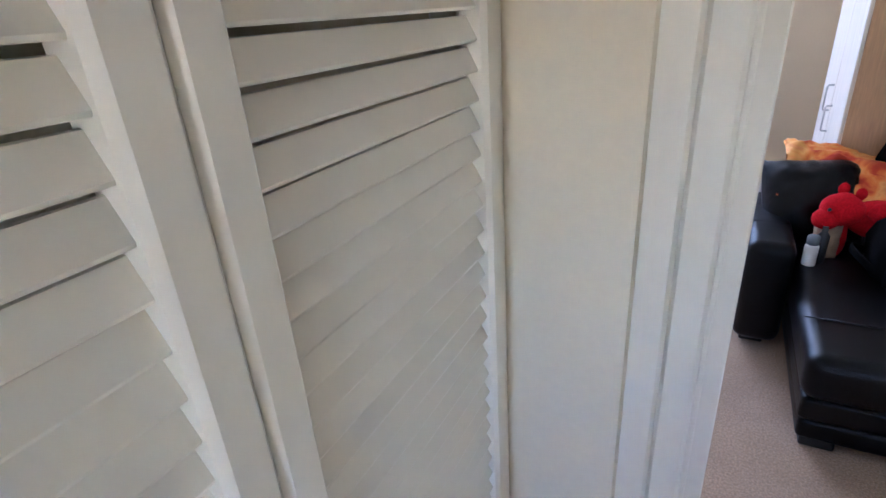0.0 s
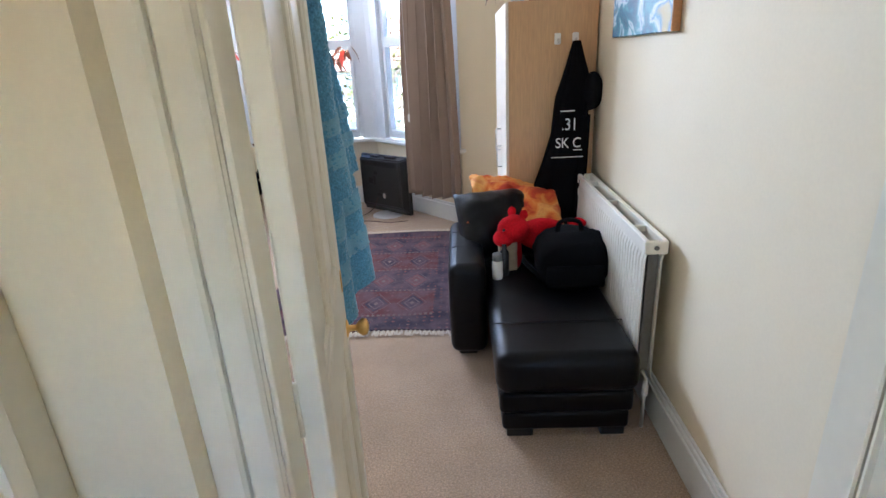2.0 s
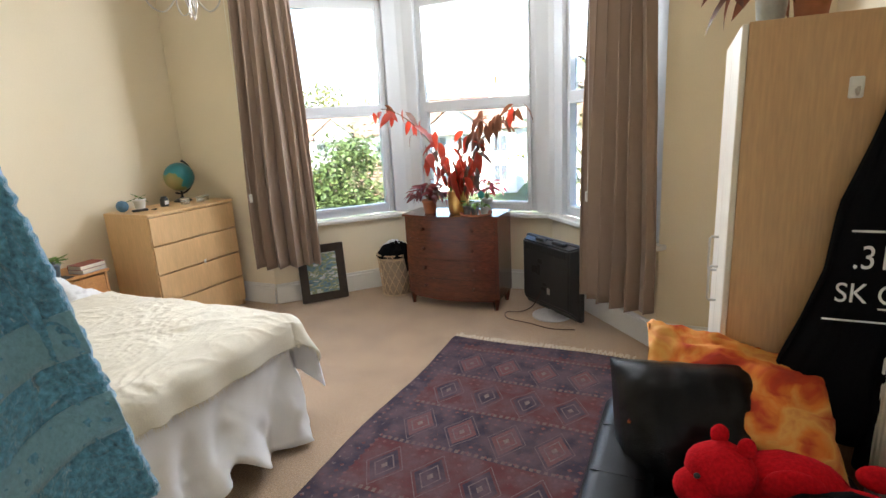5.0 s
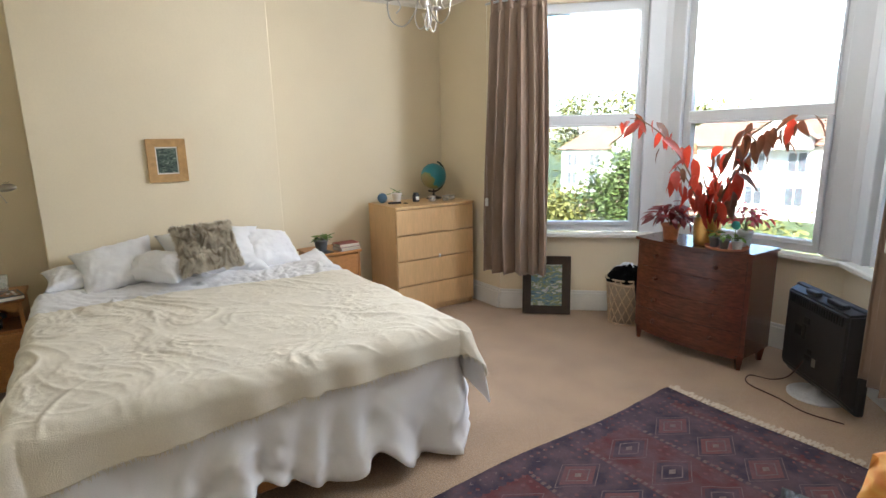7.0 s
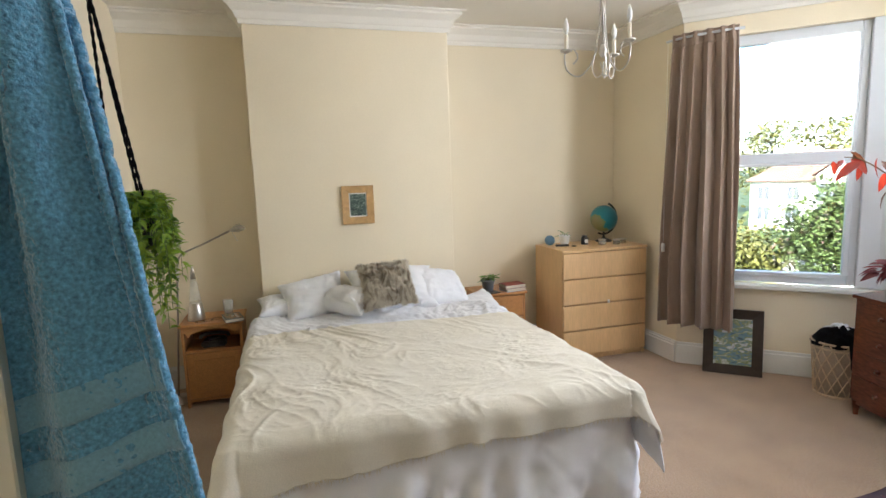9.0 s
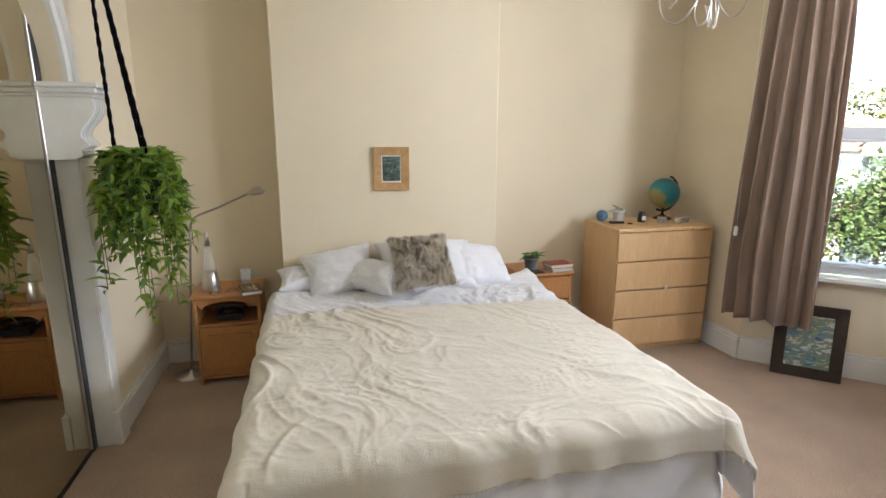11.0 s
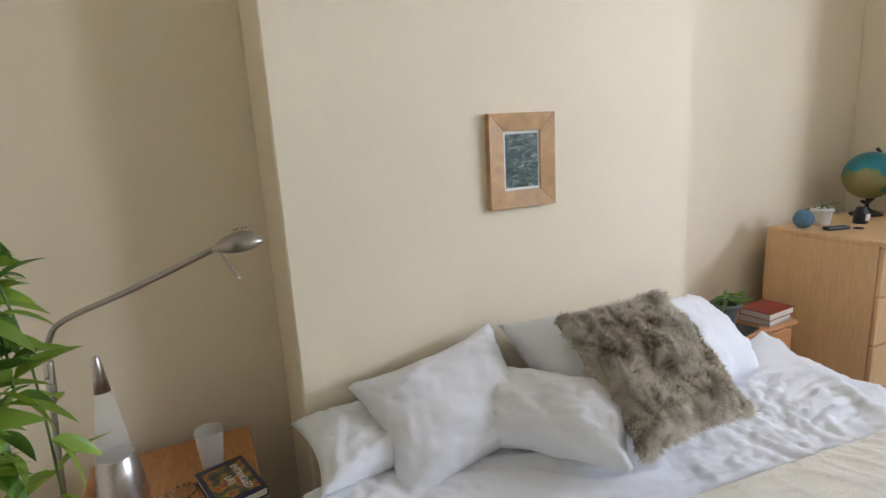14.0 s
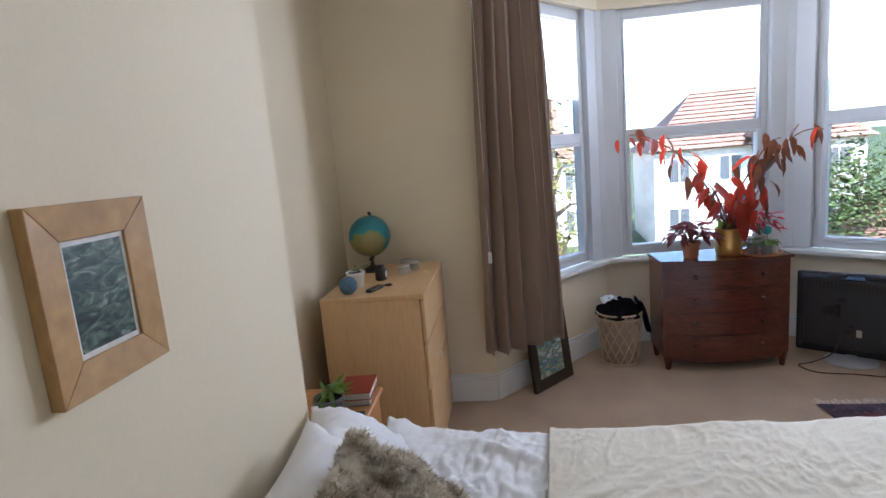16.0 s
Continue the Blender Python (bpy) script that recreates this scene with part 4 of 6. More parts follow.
# ---- rug ----
def rug_material():
    m = material("woven_rug", (0.1, 0.1, 0.1), 0.95, bump=0.8, bump_scale=350, specular=0.1)
    nt = m.node_tree
    L = nt.links.new
    tc, sp = nt.nodes.new("ShaderNodeTexCoord"), nt.nodes.new("ShaderNodeSeparateXYZ")
    L(tc.outputs["Object"], sp.inputs[0])

    def math_node(op, a, b=None, c=None):
        n = nt.nodes.new("ShaderNodeMath")
        n.operation = op
        for i, s in enumerate((a, b, c)):
            if s is None:
                continue
            if isinstance(s, (int, float)):
                n.inputs[i].default_value = s
            else:
                L(s, n.inputs[i])
        return n.outputs[0]

    def mix(f, a, b):
        n = nt.nodes.new("ShaderNodeMix")
        n.data_type = "RGBA"
        L(f, n.inputs[0])
        for i, s in ((6, a), (7, b)):
            if isinstance(s, tuple):
                n.inputs[i].default_value = (*s, 1)
            else:
                L(s, n.inputs[i])
        return n.outputs[2]
    x, y = sp.outputs[0], sp.outputs[1]
    # bands across the rug, each with diamonds, hooks and rosettes
    red, navy, rose, pale = (.135, .038, .042), (.034, .036, .066), (.21, .085, .085), (.27, .22, .20)
    by = math_node("FRACT", math_node("MULTIPLY", y, 2.7))
    bx = math_node("FRACT", math_node("MULTIPLY", x, 4.2))
    dx, dy = math_node("ABSOLUTE", math_node("SUBTRACT", bx, .5)), math_node("ABSOLUTE", math_node("SUBTRACT", by, .5))
    dia = math_node("ADD", dx, dy)
    dmod = math_node("FRACT", math_node("MULTIPLY", dia, 5.0))
    wide = math_node("GREATER_THAN", math_node("FRACT", math_node("MULTIPLY", y, 1.35)), .5)
    base = mix(wide, red, navy)
    c = mix(math_node("LESS_THAN", dia, .34), base, mix(wide, navy, rose))
    c = mix(math_node("MULTIPLY", math_node("LESS_THAN", dmod, .16), math_node("LESS_THAN", dia, .42)), c, (.23, .19, .19))
    c = mix(math_node("LESS_THAN", dia, .07), c, pale)
    fx = math_node("FRACT", math_node("MULTIPLY", x, 21.0))
    fy = math_node("FRACT", math_node("MULTIPLY", y, 21.6))
    small = math_node("LESS_THAN", math_node("ADD", math_node("ABSOLUTE", math_node("SUBTRACT", fx, .5)), math_node("ABSOLUTE", math_node("SUBTRACT", fy, .5))), .27)
    c = mix(math_node("MULTIPLY", small, math_node("GREATER_THAN", dia, .62)), c, rose)
    line = math_node("LESS_THAN", math_node("ABSOLUTE", math_node("SUBTRACT", by, .04)), .03)
    zig = math_node("GREATER_THAN", math_node("FRACT", math_node("MULTIPLY", x, 30.0)), .45)
    c = mix(math_node("MULTIPLY", line, zig), c, (.22, .17, .15))
    # border
    ex = math_node("GREATER_THAN", math_node("ABSOLUTE", x), .50)
    ey = math_node("GREATER_THAN", math_node("ABSOLUTE", y), .80)
    edge = math_node("MAXIMUM", ex, ey)
    c = mix(math_node("MULTIPLY", edge, math_node("SUBTRACT", 1.0, small)), c, navy)
    n = nt.nodes.new("ShaderNodeTexNoise")
    n.inputs["Scale"].default_value, n.inputs["Detail"].default_value = 9, 8
    n2 = nt.nodes.new("ShaderNodeTexNoise")
    n2.inputs["Scale"].default_value, n2.inputs["Detail"].default_value = 70, 3
    L(tc.outputs["Object"], n.inputs[0])
    L(tc.outputs["Object"], n2.inputs[0])
    rg = nt.nodes.new("ShaderNodeMapRange")
    rg.inputs[1].default_value, rg.inputs[2].default_value, rg.inputs[3].default_value, rg.inputs[4].default_value = .38, .62, .1, .72
    L(n.outputs[0], rg.inputs[0])
    c = mix(rg.outputs[0], c, (.16, .11, .125))
    rg2 = nt.nodes.new("ShaderNodeMapRange")
    rg2.inputs[1].default_value, rg2.inputs[2].default_value, rg2.inputs[3].default_value, rg2.inputs[4].default_value = .3, .7, 0, .5
    L(n2.outputs[0], rg2.inputs[0])
    c = mix(rg2.outputs[0], c, (.10, .06, .065))
    L(c, nt.nodes["Principled BSDF"].inputs["Base Color"])
    return m


def rug():
    RUG = rug_material()
    root = thing("rug", (.16, 3.94, 0.0), "worn red and navy patterned wool rug with pale fringes", "rug", rz=0)

    def fn(u, v):
        x, y = (u - .5) * 1.26, (v - .5) * 1.86
        k = .016 * max(0, noise.noise(Vector((x * 1.6 + y, y * 6.5, 0)))) ** 1.3 + .003 * noise.noise(Vector((x * 5, y * 9, 2)))
        return (x + .012 * math.sin(y * 5), y + .01 * math.sin(x * 6), .007 + max(0, k))
    sheet("weave", 90, 130, fn, RUG, root, .006)
    verts, faces = [], []
    rnd = random.Random(9)
    for s in (0, 1):
        for k in range(46):
            a = Vector(fn((k + .5) / 46, s))
            d = -1 if s == 0 else 1
            for q in range(4):
                b = a + Vector((rnd.uniform(-.02, .02), d * rnd.uniform(.04, .075), -.003))
                i = len(verts)
                verts += [a + Vector((-.004, 0, .002)), a + Vector((.004, 0, .002)), b + Vector((.005, 0, .004)), b + Vector((-.005, 0, .006))]
                faces.append((i, i + 1, i + 2, i + 3))
    tagged(mesh_part("fringe", verts, faces, FRINGE, root), kind="stuff")


FRINGE = material("pale_wool", (0.66, 0.58, 0.48), 0.95, specular=0.1)
rug()


# ---- television ----
def television():
    root = thing("television", (.09, 5.51, 0), "old black flat television on the floor, its back to the room", "television", rz=-38)
    # local x along its width, y to the back that faces the room
    W, Z0, Z1 = .66, .035, .62
    box("screen_frame", (-W / 2, .0, Z0), (W / 2, .045, Z1), BLACK, root, .012, segs=2)
    bm = bmesh.new()
    lo = [(-W / 2 + .012, -.002, Z0 + .012), (W / 2 - .012, -.002, Z0 + .012), (W / 2 - .012, -.002, Z1 - .012), (-W / 2 + .012, -.002, Z1 - .012)]
    hi = [(-W / 2 + .05, -.07, Z0 + .08), (W / 2 - .05, -.07, Z0 + .08), (W / 2 - .05, -.07, Z1 - .03), (-W / 2 + .05, -.07, Z1 - .03)]
    a, b = [bm.verts.new(v) for v in lo], [bm.verts.new(v) for v in hi]
    bm.faces.new(b)
    for i in range(4):
        bm.faces.new((a[i], a[(i + 1) % 4], b[(i + 1) % 4], b[i]))
    bmesh.ops.bevel(bm, geom=bm.edges[:], offset=.012, segments=2, affect="EDGES")
    bm_part("back_shell", bm, BLACK, root)
    boxes("vent", [((-.25 + .022 * k, -.074, Z1 - .10), (-.25 + .022 * k + .01, -.069, Z1 - .05)) for k in range(23)], DARKP, root)
    boxes("port", [((-.16, -.076, .34), (-.10, -.069, .40)), ((-.09, -.076, .33), (-.06, -.069, .42)), ((-.02, -.076, .26), (.02, -.069, .285)), ((-.04, -.076, .22), (.01, -.069, .245)), ((-.08, -.076, .43), (-.03, -.069, .47))], DARKP, root, .002)
    boxes("label_plate", [((.03, -.0735, .20), (.06, -.0695, .25))], STEEL, root)
    boxes("catch", [((-.14, -.05, Z1 - .02), (-.04, -.01, Z1 + .006)), ((.06, -.05, Z1 - .02), (.20, -.01, Z1 + .006))], BLACK, root, .004)
    lathe("stand", [(.155, 0), (.155, .008), (.14, .014), (.04, .02), (.03, .045), (0, .046)], SILVER, root, pose(0, .0, 0), 28)
    tube("cable", smooth_line([(-.05, -.07, .20), (-.09, -.12, .08), (-.20, -.16, .006), (-.26, -.26, .005), (-.14, -.33, .005), (.05, -.25, .005), (.22, -.19, .005), (.34, -.06, .005)], 8), .004, CABLE, root)


DARKP = material("dark_recess", (0.006, 0.006, 0.007), 0.6)
SILVER = material("silver_plastic", (0.55, 0.56, 0.58), 0.35, 0.4)
CABLE = material("dark_red_cable", (0.05, 0.012, 0.01), 0.5)
television()


# ---- outside ----
GRASS = ramp_material("garden_grass", [(0.3, (.03, .05, .015)), (0.6, (.07, .10, .03)), (0.8, (.12, .12, .05))], 0.4, 8, 0.95)
RENDERW = material("white_house_render", (0.74, 0.70, 0.63), 0.8, grain=2, amount=0.05, stain=0.4, stain_amount=0.06)
TILES = material("red_roof_tile", (0.34, 0.20, 0.14), 0.85, grain=3, amount=0.25, stain=0.5, stain_amount=0.2)
DARKGL = material("dark_window_glass", (0.12, 0.13, 0.14), 0.15)
BARK = material("bark", (0.08, 0.055, 0.035), 0.9, grain=12, amount=0.3)
GZ = -4.2
structure(prism("ground", [(-900, 7.5), (900, 7.5), (900, 1500), (-900, 1500)], GZ - 1, GZ, GRASS), "gardens and grass sloping away outside")


def house(x, y, w, d, wall, ridge, rz, base=GZ, gable=True):
    root = thing("house", (x, y, base), "white rendered house with a red tiled roof", "house", "houses across the gardens", rz=rz)
    boxes("wall", [((-w / 2, 0, 0), (w / 2, d, wall))], RENDERW, root)
    o = .35
    verts = [(-w / 2 - o, -o, wall - .1), (w / 2 + o, -o, wall - .1), (w / 2 + o, d + o, wall - .1), (-w / 2 - o, d + o, wall - .1), (-w / 2 + d * .35, d / 2, wall + ridge), (w / 2 - d * .35, d / 2, wall + ridge)]
    mesh_part("roof", verts, [(0, 1, 5, 4), (2, 3, 4, 5), (1, 2, 5), (3, 0, 4), (3, 2, 1, 0)], TILES, root)
    # courses of tiles as thin steps on the near slope
    n = 14
    spans = []
    for k in range(n):
        t0, t1 = k / n, (k + 1) / n
        spans.append(t0)
    verts, faces = [], []
    for k, t in enumerate(spans):
        t1 = t + 1 / n
        for tt, lift in ((t, .07), (t1, .02)):
            a, b = Vector(( -w / 2 - o, -o, wall - .1)).lerp(Vector((-w / 2 + d * .35, d / 2, wall + ridge)), tt), Vector((w / 2 + o, -o, wall - .1)).lerp(Vector((w / 2 - d * .35, d / 2, wall + ridge)), tt)
            verts += [a + Vector((0, -lift, lift)), b + Vector((0, -lift, lift))]
        i = k * 4
        faces.append((i, i + 1, i + 3, i + 2))
    tagged(mesh_part("tile_course", verts, faces, TILES, root), kind="stuff")
    if gable:
        gw, gx = w * .3, w * .12
        gv = [(gx - gw / 2, -.9, wall - .3), (gx + gw / 2, -.9, wall - .3), (gx + gw / 2, -.9, wall + .5), (gx, -.9, wall + ridge * .72), (gx - gw / 2, -.9, wall + .5)]
        gb = [(a, 3.0, c) for a, b, c in gv]
        mesh_part("gable", gv + gb, [(0, 1, 2, 3, 4), (1, 6, 7, 2), (0, 4, 9, 5)], RENDERW, root)
        mesh_part("gable_roof", [(gx - gw / 2 - .3, -1.2, wall + .35), (gx, -1.2, wall + ridge * .74), (gx + gw / 2 + .3, -1.2, wall + .35), (gx - gw / 2 - .3, 3.2, wall + .35), (gx, 3.2, wall + ridge * .74), (gx + gw / 2 + .3, 3.2, wall + .35)],
                  [(0, 1, 4, 3), (1, 2, 5, 4)], TILES, root)
    for k in range(max(2, int(w / 2.4))):
        xx = -w / 2 + (k + .5) * w / max(2, int(w / 2.4))
        for z in (1.0, wall - 1.75):
            boxes("window", [((xx - .5, -.06, z), (xx - .04, .02, z + 1.2)), ((xx + .04, -.06, z), (xx + .5, .02, z + 1.2))], DARKGL, root)
            boxes("window_frame", [((xx - .58, -.045, z - .08), (xx + .58, .01, z + 1.28))], UPVC, root)
    boxes("chimney", [((w * .3, d / 2 - .4, wall + ridge * .5), (w * .3 + .7, d / 2 + .4, wall + ridge + .9))], TILES, root)
    lathe("chimney_pot", [(.14, 0), (.11, .5), (.13, .55)], TERRA, root, pose(w * .3 + .35, d / 2, wall + ridge + .9), 10)
    return root


house(-2.0, 34, 11, 8, 5.2, 3.0, 4)
house(11, 31, 10, 8, 5.4, 3.2, -6)
house(-17, 40, 12, 8, 5.0, 2.6, 10)
house(-33, 46, 12, 8, 4.6, 2.6, 20)
house(-14.2, 24, 6, 5, 2.2, 1.7, 35, gable=False)
house(12.0, 20, 5, 5, 1.9, 1.5, -8, gable=False)


def leaf_mat(name, color):
    m = material(name, color, 0.6, grain=6, amount=0.25, vary=0.1)
    b = m.node_tree.nodes["Principled BSDF"]
    b.inputs["Subsurface Weight"].default_value = 0.0
    return m


LEAF = leaf_mat("green_leaves", (.085, .12, .028))
LEAFY = leaf_mat("yellow_green_leaves", (.17, .165, .035))


def tree(x, y, h, r, mat, count, seed, base=GZ, low=.25):
    rnd = random.Random(seed)
    root = thing("tree", (x, y, base), "leafy green garden tree outside the window", "tree", "garden trees")
    pts = [(0, 0, 0), (.05 * r, 0, h * .3), (-.04 * r, .05 * r, h * .6), (0, 0, h * .9)]
    tube("trunk", smooth_line(pts, 4), .1, BARK, root, radii=[h * .022 * (1 - .07 * i) for i in range(13)])
    limbs = []
    for k in range(14):
        a, z = rnd.uniform(0, 6.28), h * rnd.uniform(low, .85)
        q = r * (1 - .55 * abs(z / h - .5)) * rnd.uniform(.6, .95)
        e = Vector((q * math.cos(a), q * math.sin(a), z + h * rnd.uniform(.02, .15)))
        limbs.append(e)
        tube("limb", [(0, 0, z), e * .5 + Vector((0, 0, z * .5 + .1)), e], .03, BARK, root, radii=[h * .008, h * .005, h * .002], segs=5)
    verts, faces = [], []
    for k in range(count):
        c = rnd.choice(limbs)
        s = r * .34
        p = c + Vector((rnd.gauss(0, s), rnd.gauss(0, s), rnd.gauss(0, s * .9)))
        d = Vector((rnd.uniform(-1, 1), rnd.uniform(-1, 1), rnd.uniform(-.6, .6))).normalized()
        e = d.cross(Vector((rnd.uniform(-1, 1), rnd.uniform(-1, 1), 1))).normalized()
        q = rnd.uniform(.07, .15) * (r / 2.2) ** .5 * (2.0 if y > 50 else 1.0)
        i = len(verts)
        verts += [p - d * q, p + e * q * .5, p + d * q, p - e * q * .5]
        faces.append((i, i + 1, i + 2, i + 3))
    tagged(mesh_part("crown", verts, faces, mat, root), kind="stuff")


tree(-10.9, 18.0, 5.7, 1.3, LEAF, 10000, 1, low=.12)
tree(-13.4, 17.5, 3.4, 1.6, LEAFY, 7000, 2, low=.1)
tree(-4.3, 15.0, 3.4, 1.2, LEAFY, 7000, 3, low=.1)
# far trees: the lighter leaf colour stands in for distance haze
tree(-42, 58, 10.5, 3.2, LEAFY, 2600, 5)
tree(-33, 62, 9.2, 3.0, LEAFY, 2200, 6)
tree(-51, 60, 11.6, 3.4, LEAFY, 2400, 10)
tree(-1.0, 14.5, 8.0, 1.2, LEAFY, 1600, 7, low=.3)
tree(10.5, 22, 4.6, 2, LEAF, 6000, 8, low=.1)


# ---- pictures ----
SEA = ramp_material("dark_landscape_print", [(0.30, (.012, .02, .02)), (0.45, (.04, .07, .06)), (0.55, (.10, .14, .11)), (0.68, (.30, .34, .30)), (0.8, (.05, .07, .06))], 22, 6, 0.5, (1, 1, 2.2), 1.5)
WAVES = ramp_material("blue_wave_painting", [(0.28, (.012, .05, .10)), (0.42, (.02, .14, .24)), (0.48, (.06, .28, .36)), (0.53, (.62, .70, .74)), (0.575, (.05, .22, .36)), (0.66, (.40, .33, .10))], 4.5, 8, 0.4, (1, 1, 1.7), 0.9, bump=0.4)
LEANP = ramp_material("sea_shore_painting", [(0.30, (.05, .09, .12)), (0.43, (.16, .28, .36)), (0.52, (.24, .27, .10)), (0.60, (.62, .66, .70)), (0.74, (.25, .22, .32))], 9, 6, 0.4, (1, 1, 2.2), 1.8)
PAPER = material("print_border", (0.74, 0.72, 0.68), 0.7)


def mitred(name, w, h, fw, depth, mat, parent):
    """Four mitred bars; local x along the width, z up, y to the wall, centre at the origin."""
    W, Hh = w / 2, h / 2
    o = [(-W, -Hh), (W, -Hh), (W, Hh), (-W, Hh)]
    i = [(-W + fw, -Hh + fw), (W - fw, -Hh + fw), (W - fw, Hh - fw), (-W + fw, Hh - fw)]
    for k in range(4):
        q = (k + 1) % 4
        bm = bmesh.new()
        pts = [o[k], o[q], i[q], i[k]]
        f = [bm.verts.new((x, -depth * (1 if n < 2 else .75), z)) for n, (x, z) in enumerate(pts)]
        r = [bm.verts.new((x, 0, z)) for x, z in pts]
        bm.faces.new(f), bm.faces.new(r[::-1])
        for n in range(4):
            bm.faces.new((f[n], r[n], r[(n + 1) % 4], f[(n + 1) % 4]))
        bmesh.ops.recalc_face_normals(bm, faces=bm.faces[:])
        bmesh.ops.bevel(bm, geom=bm.edges[:], offset=.0012, segments=1, affect="EDGES")
        bm_part(name, bm, mat, parent)


pic = thing("framed_print", (XB + .0, 2.526, 1.446), "small dark landscape print in a wide oak frame on the wall", "picture", rz=90)
mitred("frame", .25, .30, .056, .024, OAKF, pic)
box("print", (-.072, -.012, -.097), (.072, -.004, .097), SEA, pic, 0)
boxes("border", [((-.072, -.013, -.097), (-.062, -.0122, .097)), ((.062, -.013, -.097), (.072, -.0122, .097)), ((-.062, -.013, -.097), (.062, -.0122, -.085)), ((-.062, -.013, .085), (.062, -.0122, .097))], PAPER, pic)
boxes("backing", [((-.11, -.004, -.13), (.11, .0, .13))], DARKW, pic)

canvas = thing("wave_painting", (XE, 2.70, 1.57), "blue and white abstract wave painting on canvas", "painting", rz=-90)
box("canvas", (-.38, -.035, 0), (.38, -.002, .62), WAVES, canvas, .003)
boxes("edge_strip", [((.38, -.034, 0), (.385, -.002, .62)), ((-.385, -.034, 0), (-.38, -.002, .62))], PINE, canvas)

lean = thing("leaning_painting", (-2.035, 5.365, 0), "dark framed sea painting leaning on the skirting", "painting", rz=47.4)
lean.matrix_basis = lean.matrix_basis @ pose(0, -.075, 0, -7, 0, 0) @ pose(0, 0, .26)
mitred("frame", .42, .52, .075, .03, DARKW, lean)
box("painting", (-.138, -.018, -.258), (.138, -.004, .19), LEANP, lean, .002)


# ---- chandelier ----
def chandelier():
    root = thing("chandelier", (-1.37, 3.72, H - .05), "brushed metal chandelier with curled arms and candle tubes", "chandelier")
    lathe("rose", [(.0, .02), (.02, .02), (.05, .038), (.06, .05)], STEEL, root, None, 20)
    tube("stem", [(0, 0, .03), (0, 0, -.55)], .006, STEEL, root)
    lathe("hub", [(0, -.62), (.012, -.61), (.026, -.585), (.012, -.55), (0, -.545)], STEEL, root, None, 14)
    for k in range(3):
        a = 2 * math.pi * k / 3 + .15
        c, s = math.cos(a), math.sin(a)
        def P(r, z):
            return (r * c, r * s, z)
        tube("arm", smooth_line([P(.012, -.28), P(.02, -.45), P(.05, -.62), P(.12, -.71), P(.19, -.68), P(.205, -.59), P(.16, -.565), P(.135, -.61), P(.16, -.645)], 6), .0045, STEEL, root, segs=6)
        tube("scroll", smooth_line([P(.03, -.56), P(.055, -.66), P(.035, -.72), P(.0, -.70), P(.012, -.64)], 6), .004, STEEL, root, segs=6)
        lathe("drip_pan", [(.006, -.585), (.032, -.575), (.034, -.568), (.01, -.572)], STEEL, root, pose(*P(.198, 0)), 16)
        lathe("candle", [(.011, -.572), (.011, -.49), (.006, -.485), (0, -.484)], CREAM, root, pose(*P(.198, 0)), 10)
        lathe("bulb", [(.006, -.485), (.015, -.46), (.013, -.43), (.004, -.40), (0, -.395)], BULB, root, pose(*P(.198, 0)), 10)


BULB = material("frosted_bulb", (0.8, 0.8, 0.78), 0.3)
chandelier()


# ---- leaves and plants ----
def leaf_mesh(name, length, width, mat, droop=.3, n=6, wavy=.0):
    """A pointed leaf folded along its midrib, from the origin along x."""
    verts, faces = [], []
    for i in range(n + 1):
        t = i / n
        w = width / 2 * (math.sin(math.pi * t ** .75) ** .8 if 0 < t < 1 else 0)
        z = -droop * length * t * t
        k = wavy * math.sin(t * 20)
        verts += [(length * t, -w, z + w * .35 + k), (length * t, 0, z), (length * t, w, z + w * .35 - k)]
    for i in range(n):
        for q in (0, 1):
            a = 3 * i + q
            faces.append((a, a + 1, a + 4, a + 3))
    me = bpy.data.meshes.new(name)
    me.from_pydata(verts, [], faces)
    me.materials.append(mat)
    me.polygons.foreach_set("use_smooth", [True] * len(me.polygons))
    return me


def translucent(m, color, f=.35):
    nt = m.node_tree
    tr, mx = nt.nodes.new("ShaderNodeBsdfTranslucent"), nt.nodes.new("ShaderNodeMixShader")
    tr.inputs[0].default_value = (*color, 1)
    mx.inputs[0].default_value = f
    out = nt.nodes["Material Output"]
    nt.links.new(nt.nodes["Principled BSDF"].outputs[0], mx.inputs[1])
    nt.links.new(tr.outputs[0], mx.inputs[2])
    nt.links.new(mx.outputs[0], out.inputs[0])
    return m


REDLEAF = translucent(material("red_begonia_leaf", (.26, .035, .022), .45, grain=30, amount=.4, stain=9, stain_amount=.35, vary=.5), (.75, .07, .03), .42)
DARKLEAF = translucent(material("dark_begonia_leaf", (.075, .038, .022), .45, grain=30, amount=.4, vary=.4), (.28, .08, .03), .3)
MAROON = translucent(material("maroon_leaf", (.11, .022, .025), .5, grain=30, amount=.4, vary=.5), (.4, .04, .04), .3)
PINKLEAF = translucent(material("pink_leaf", (.34, .03, .05), .5, grain=30, amount=.4, vary=.4), (.7, .05, .08), .35)
FRESH = translucent(material("fresh_green_leaf", (.27, .40, .055), .4, grain=20, amount=.25, stain=5, stain_amount=.2, vary=.45), (.42, .60, .06), .38)
DEEP = translucent(material("deep_green_leaf", (.13, .25, .04), .45, grain=20, amount=.25, vary=.4), (.14, .26, .04), .25)
STEM = material("plant_stem", (.16, .10, .05), .6)
STEMG = material("green_stem", (.13, .19, .05), .6)
rnd = random.Random(21)


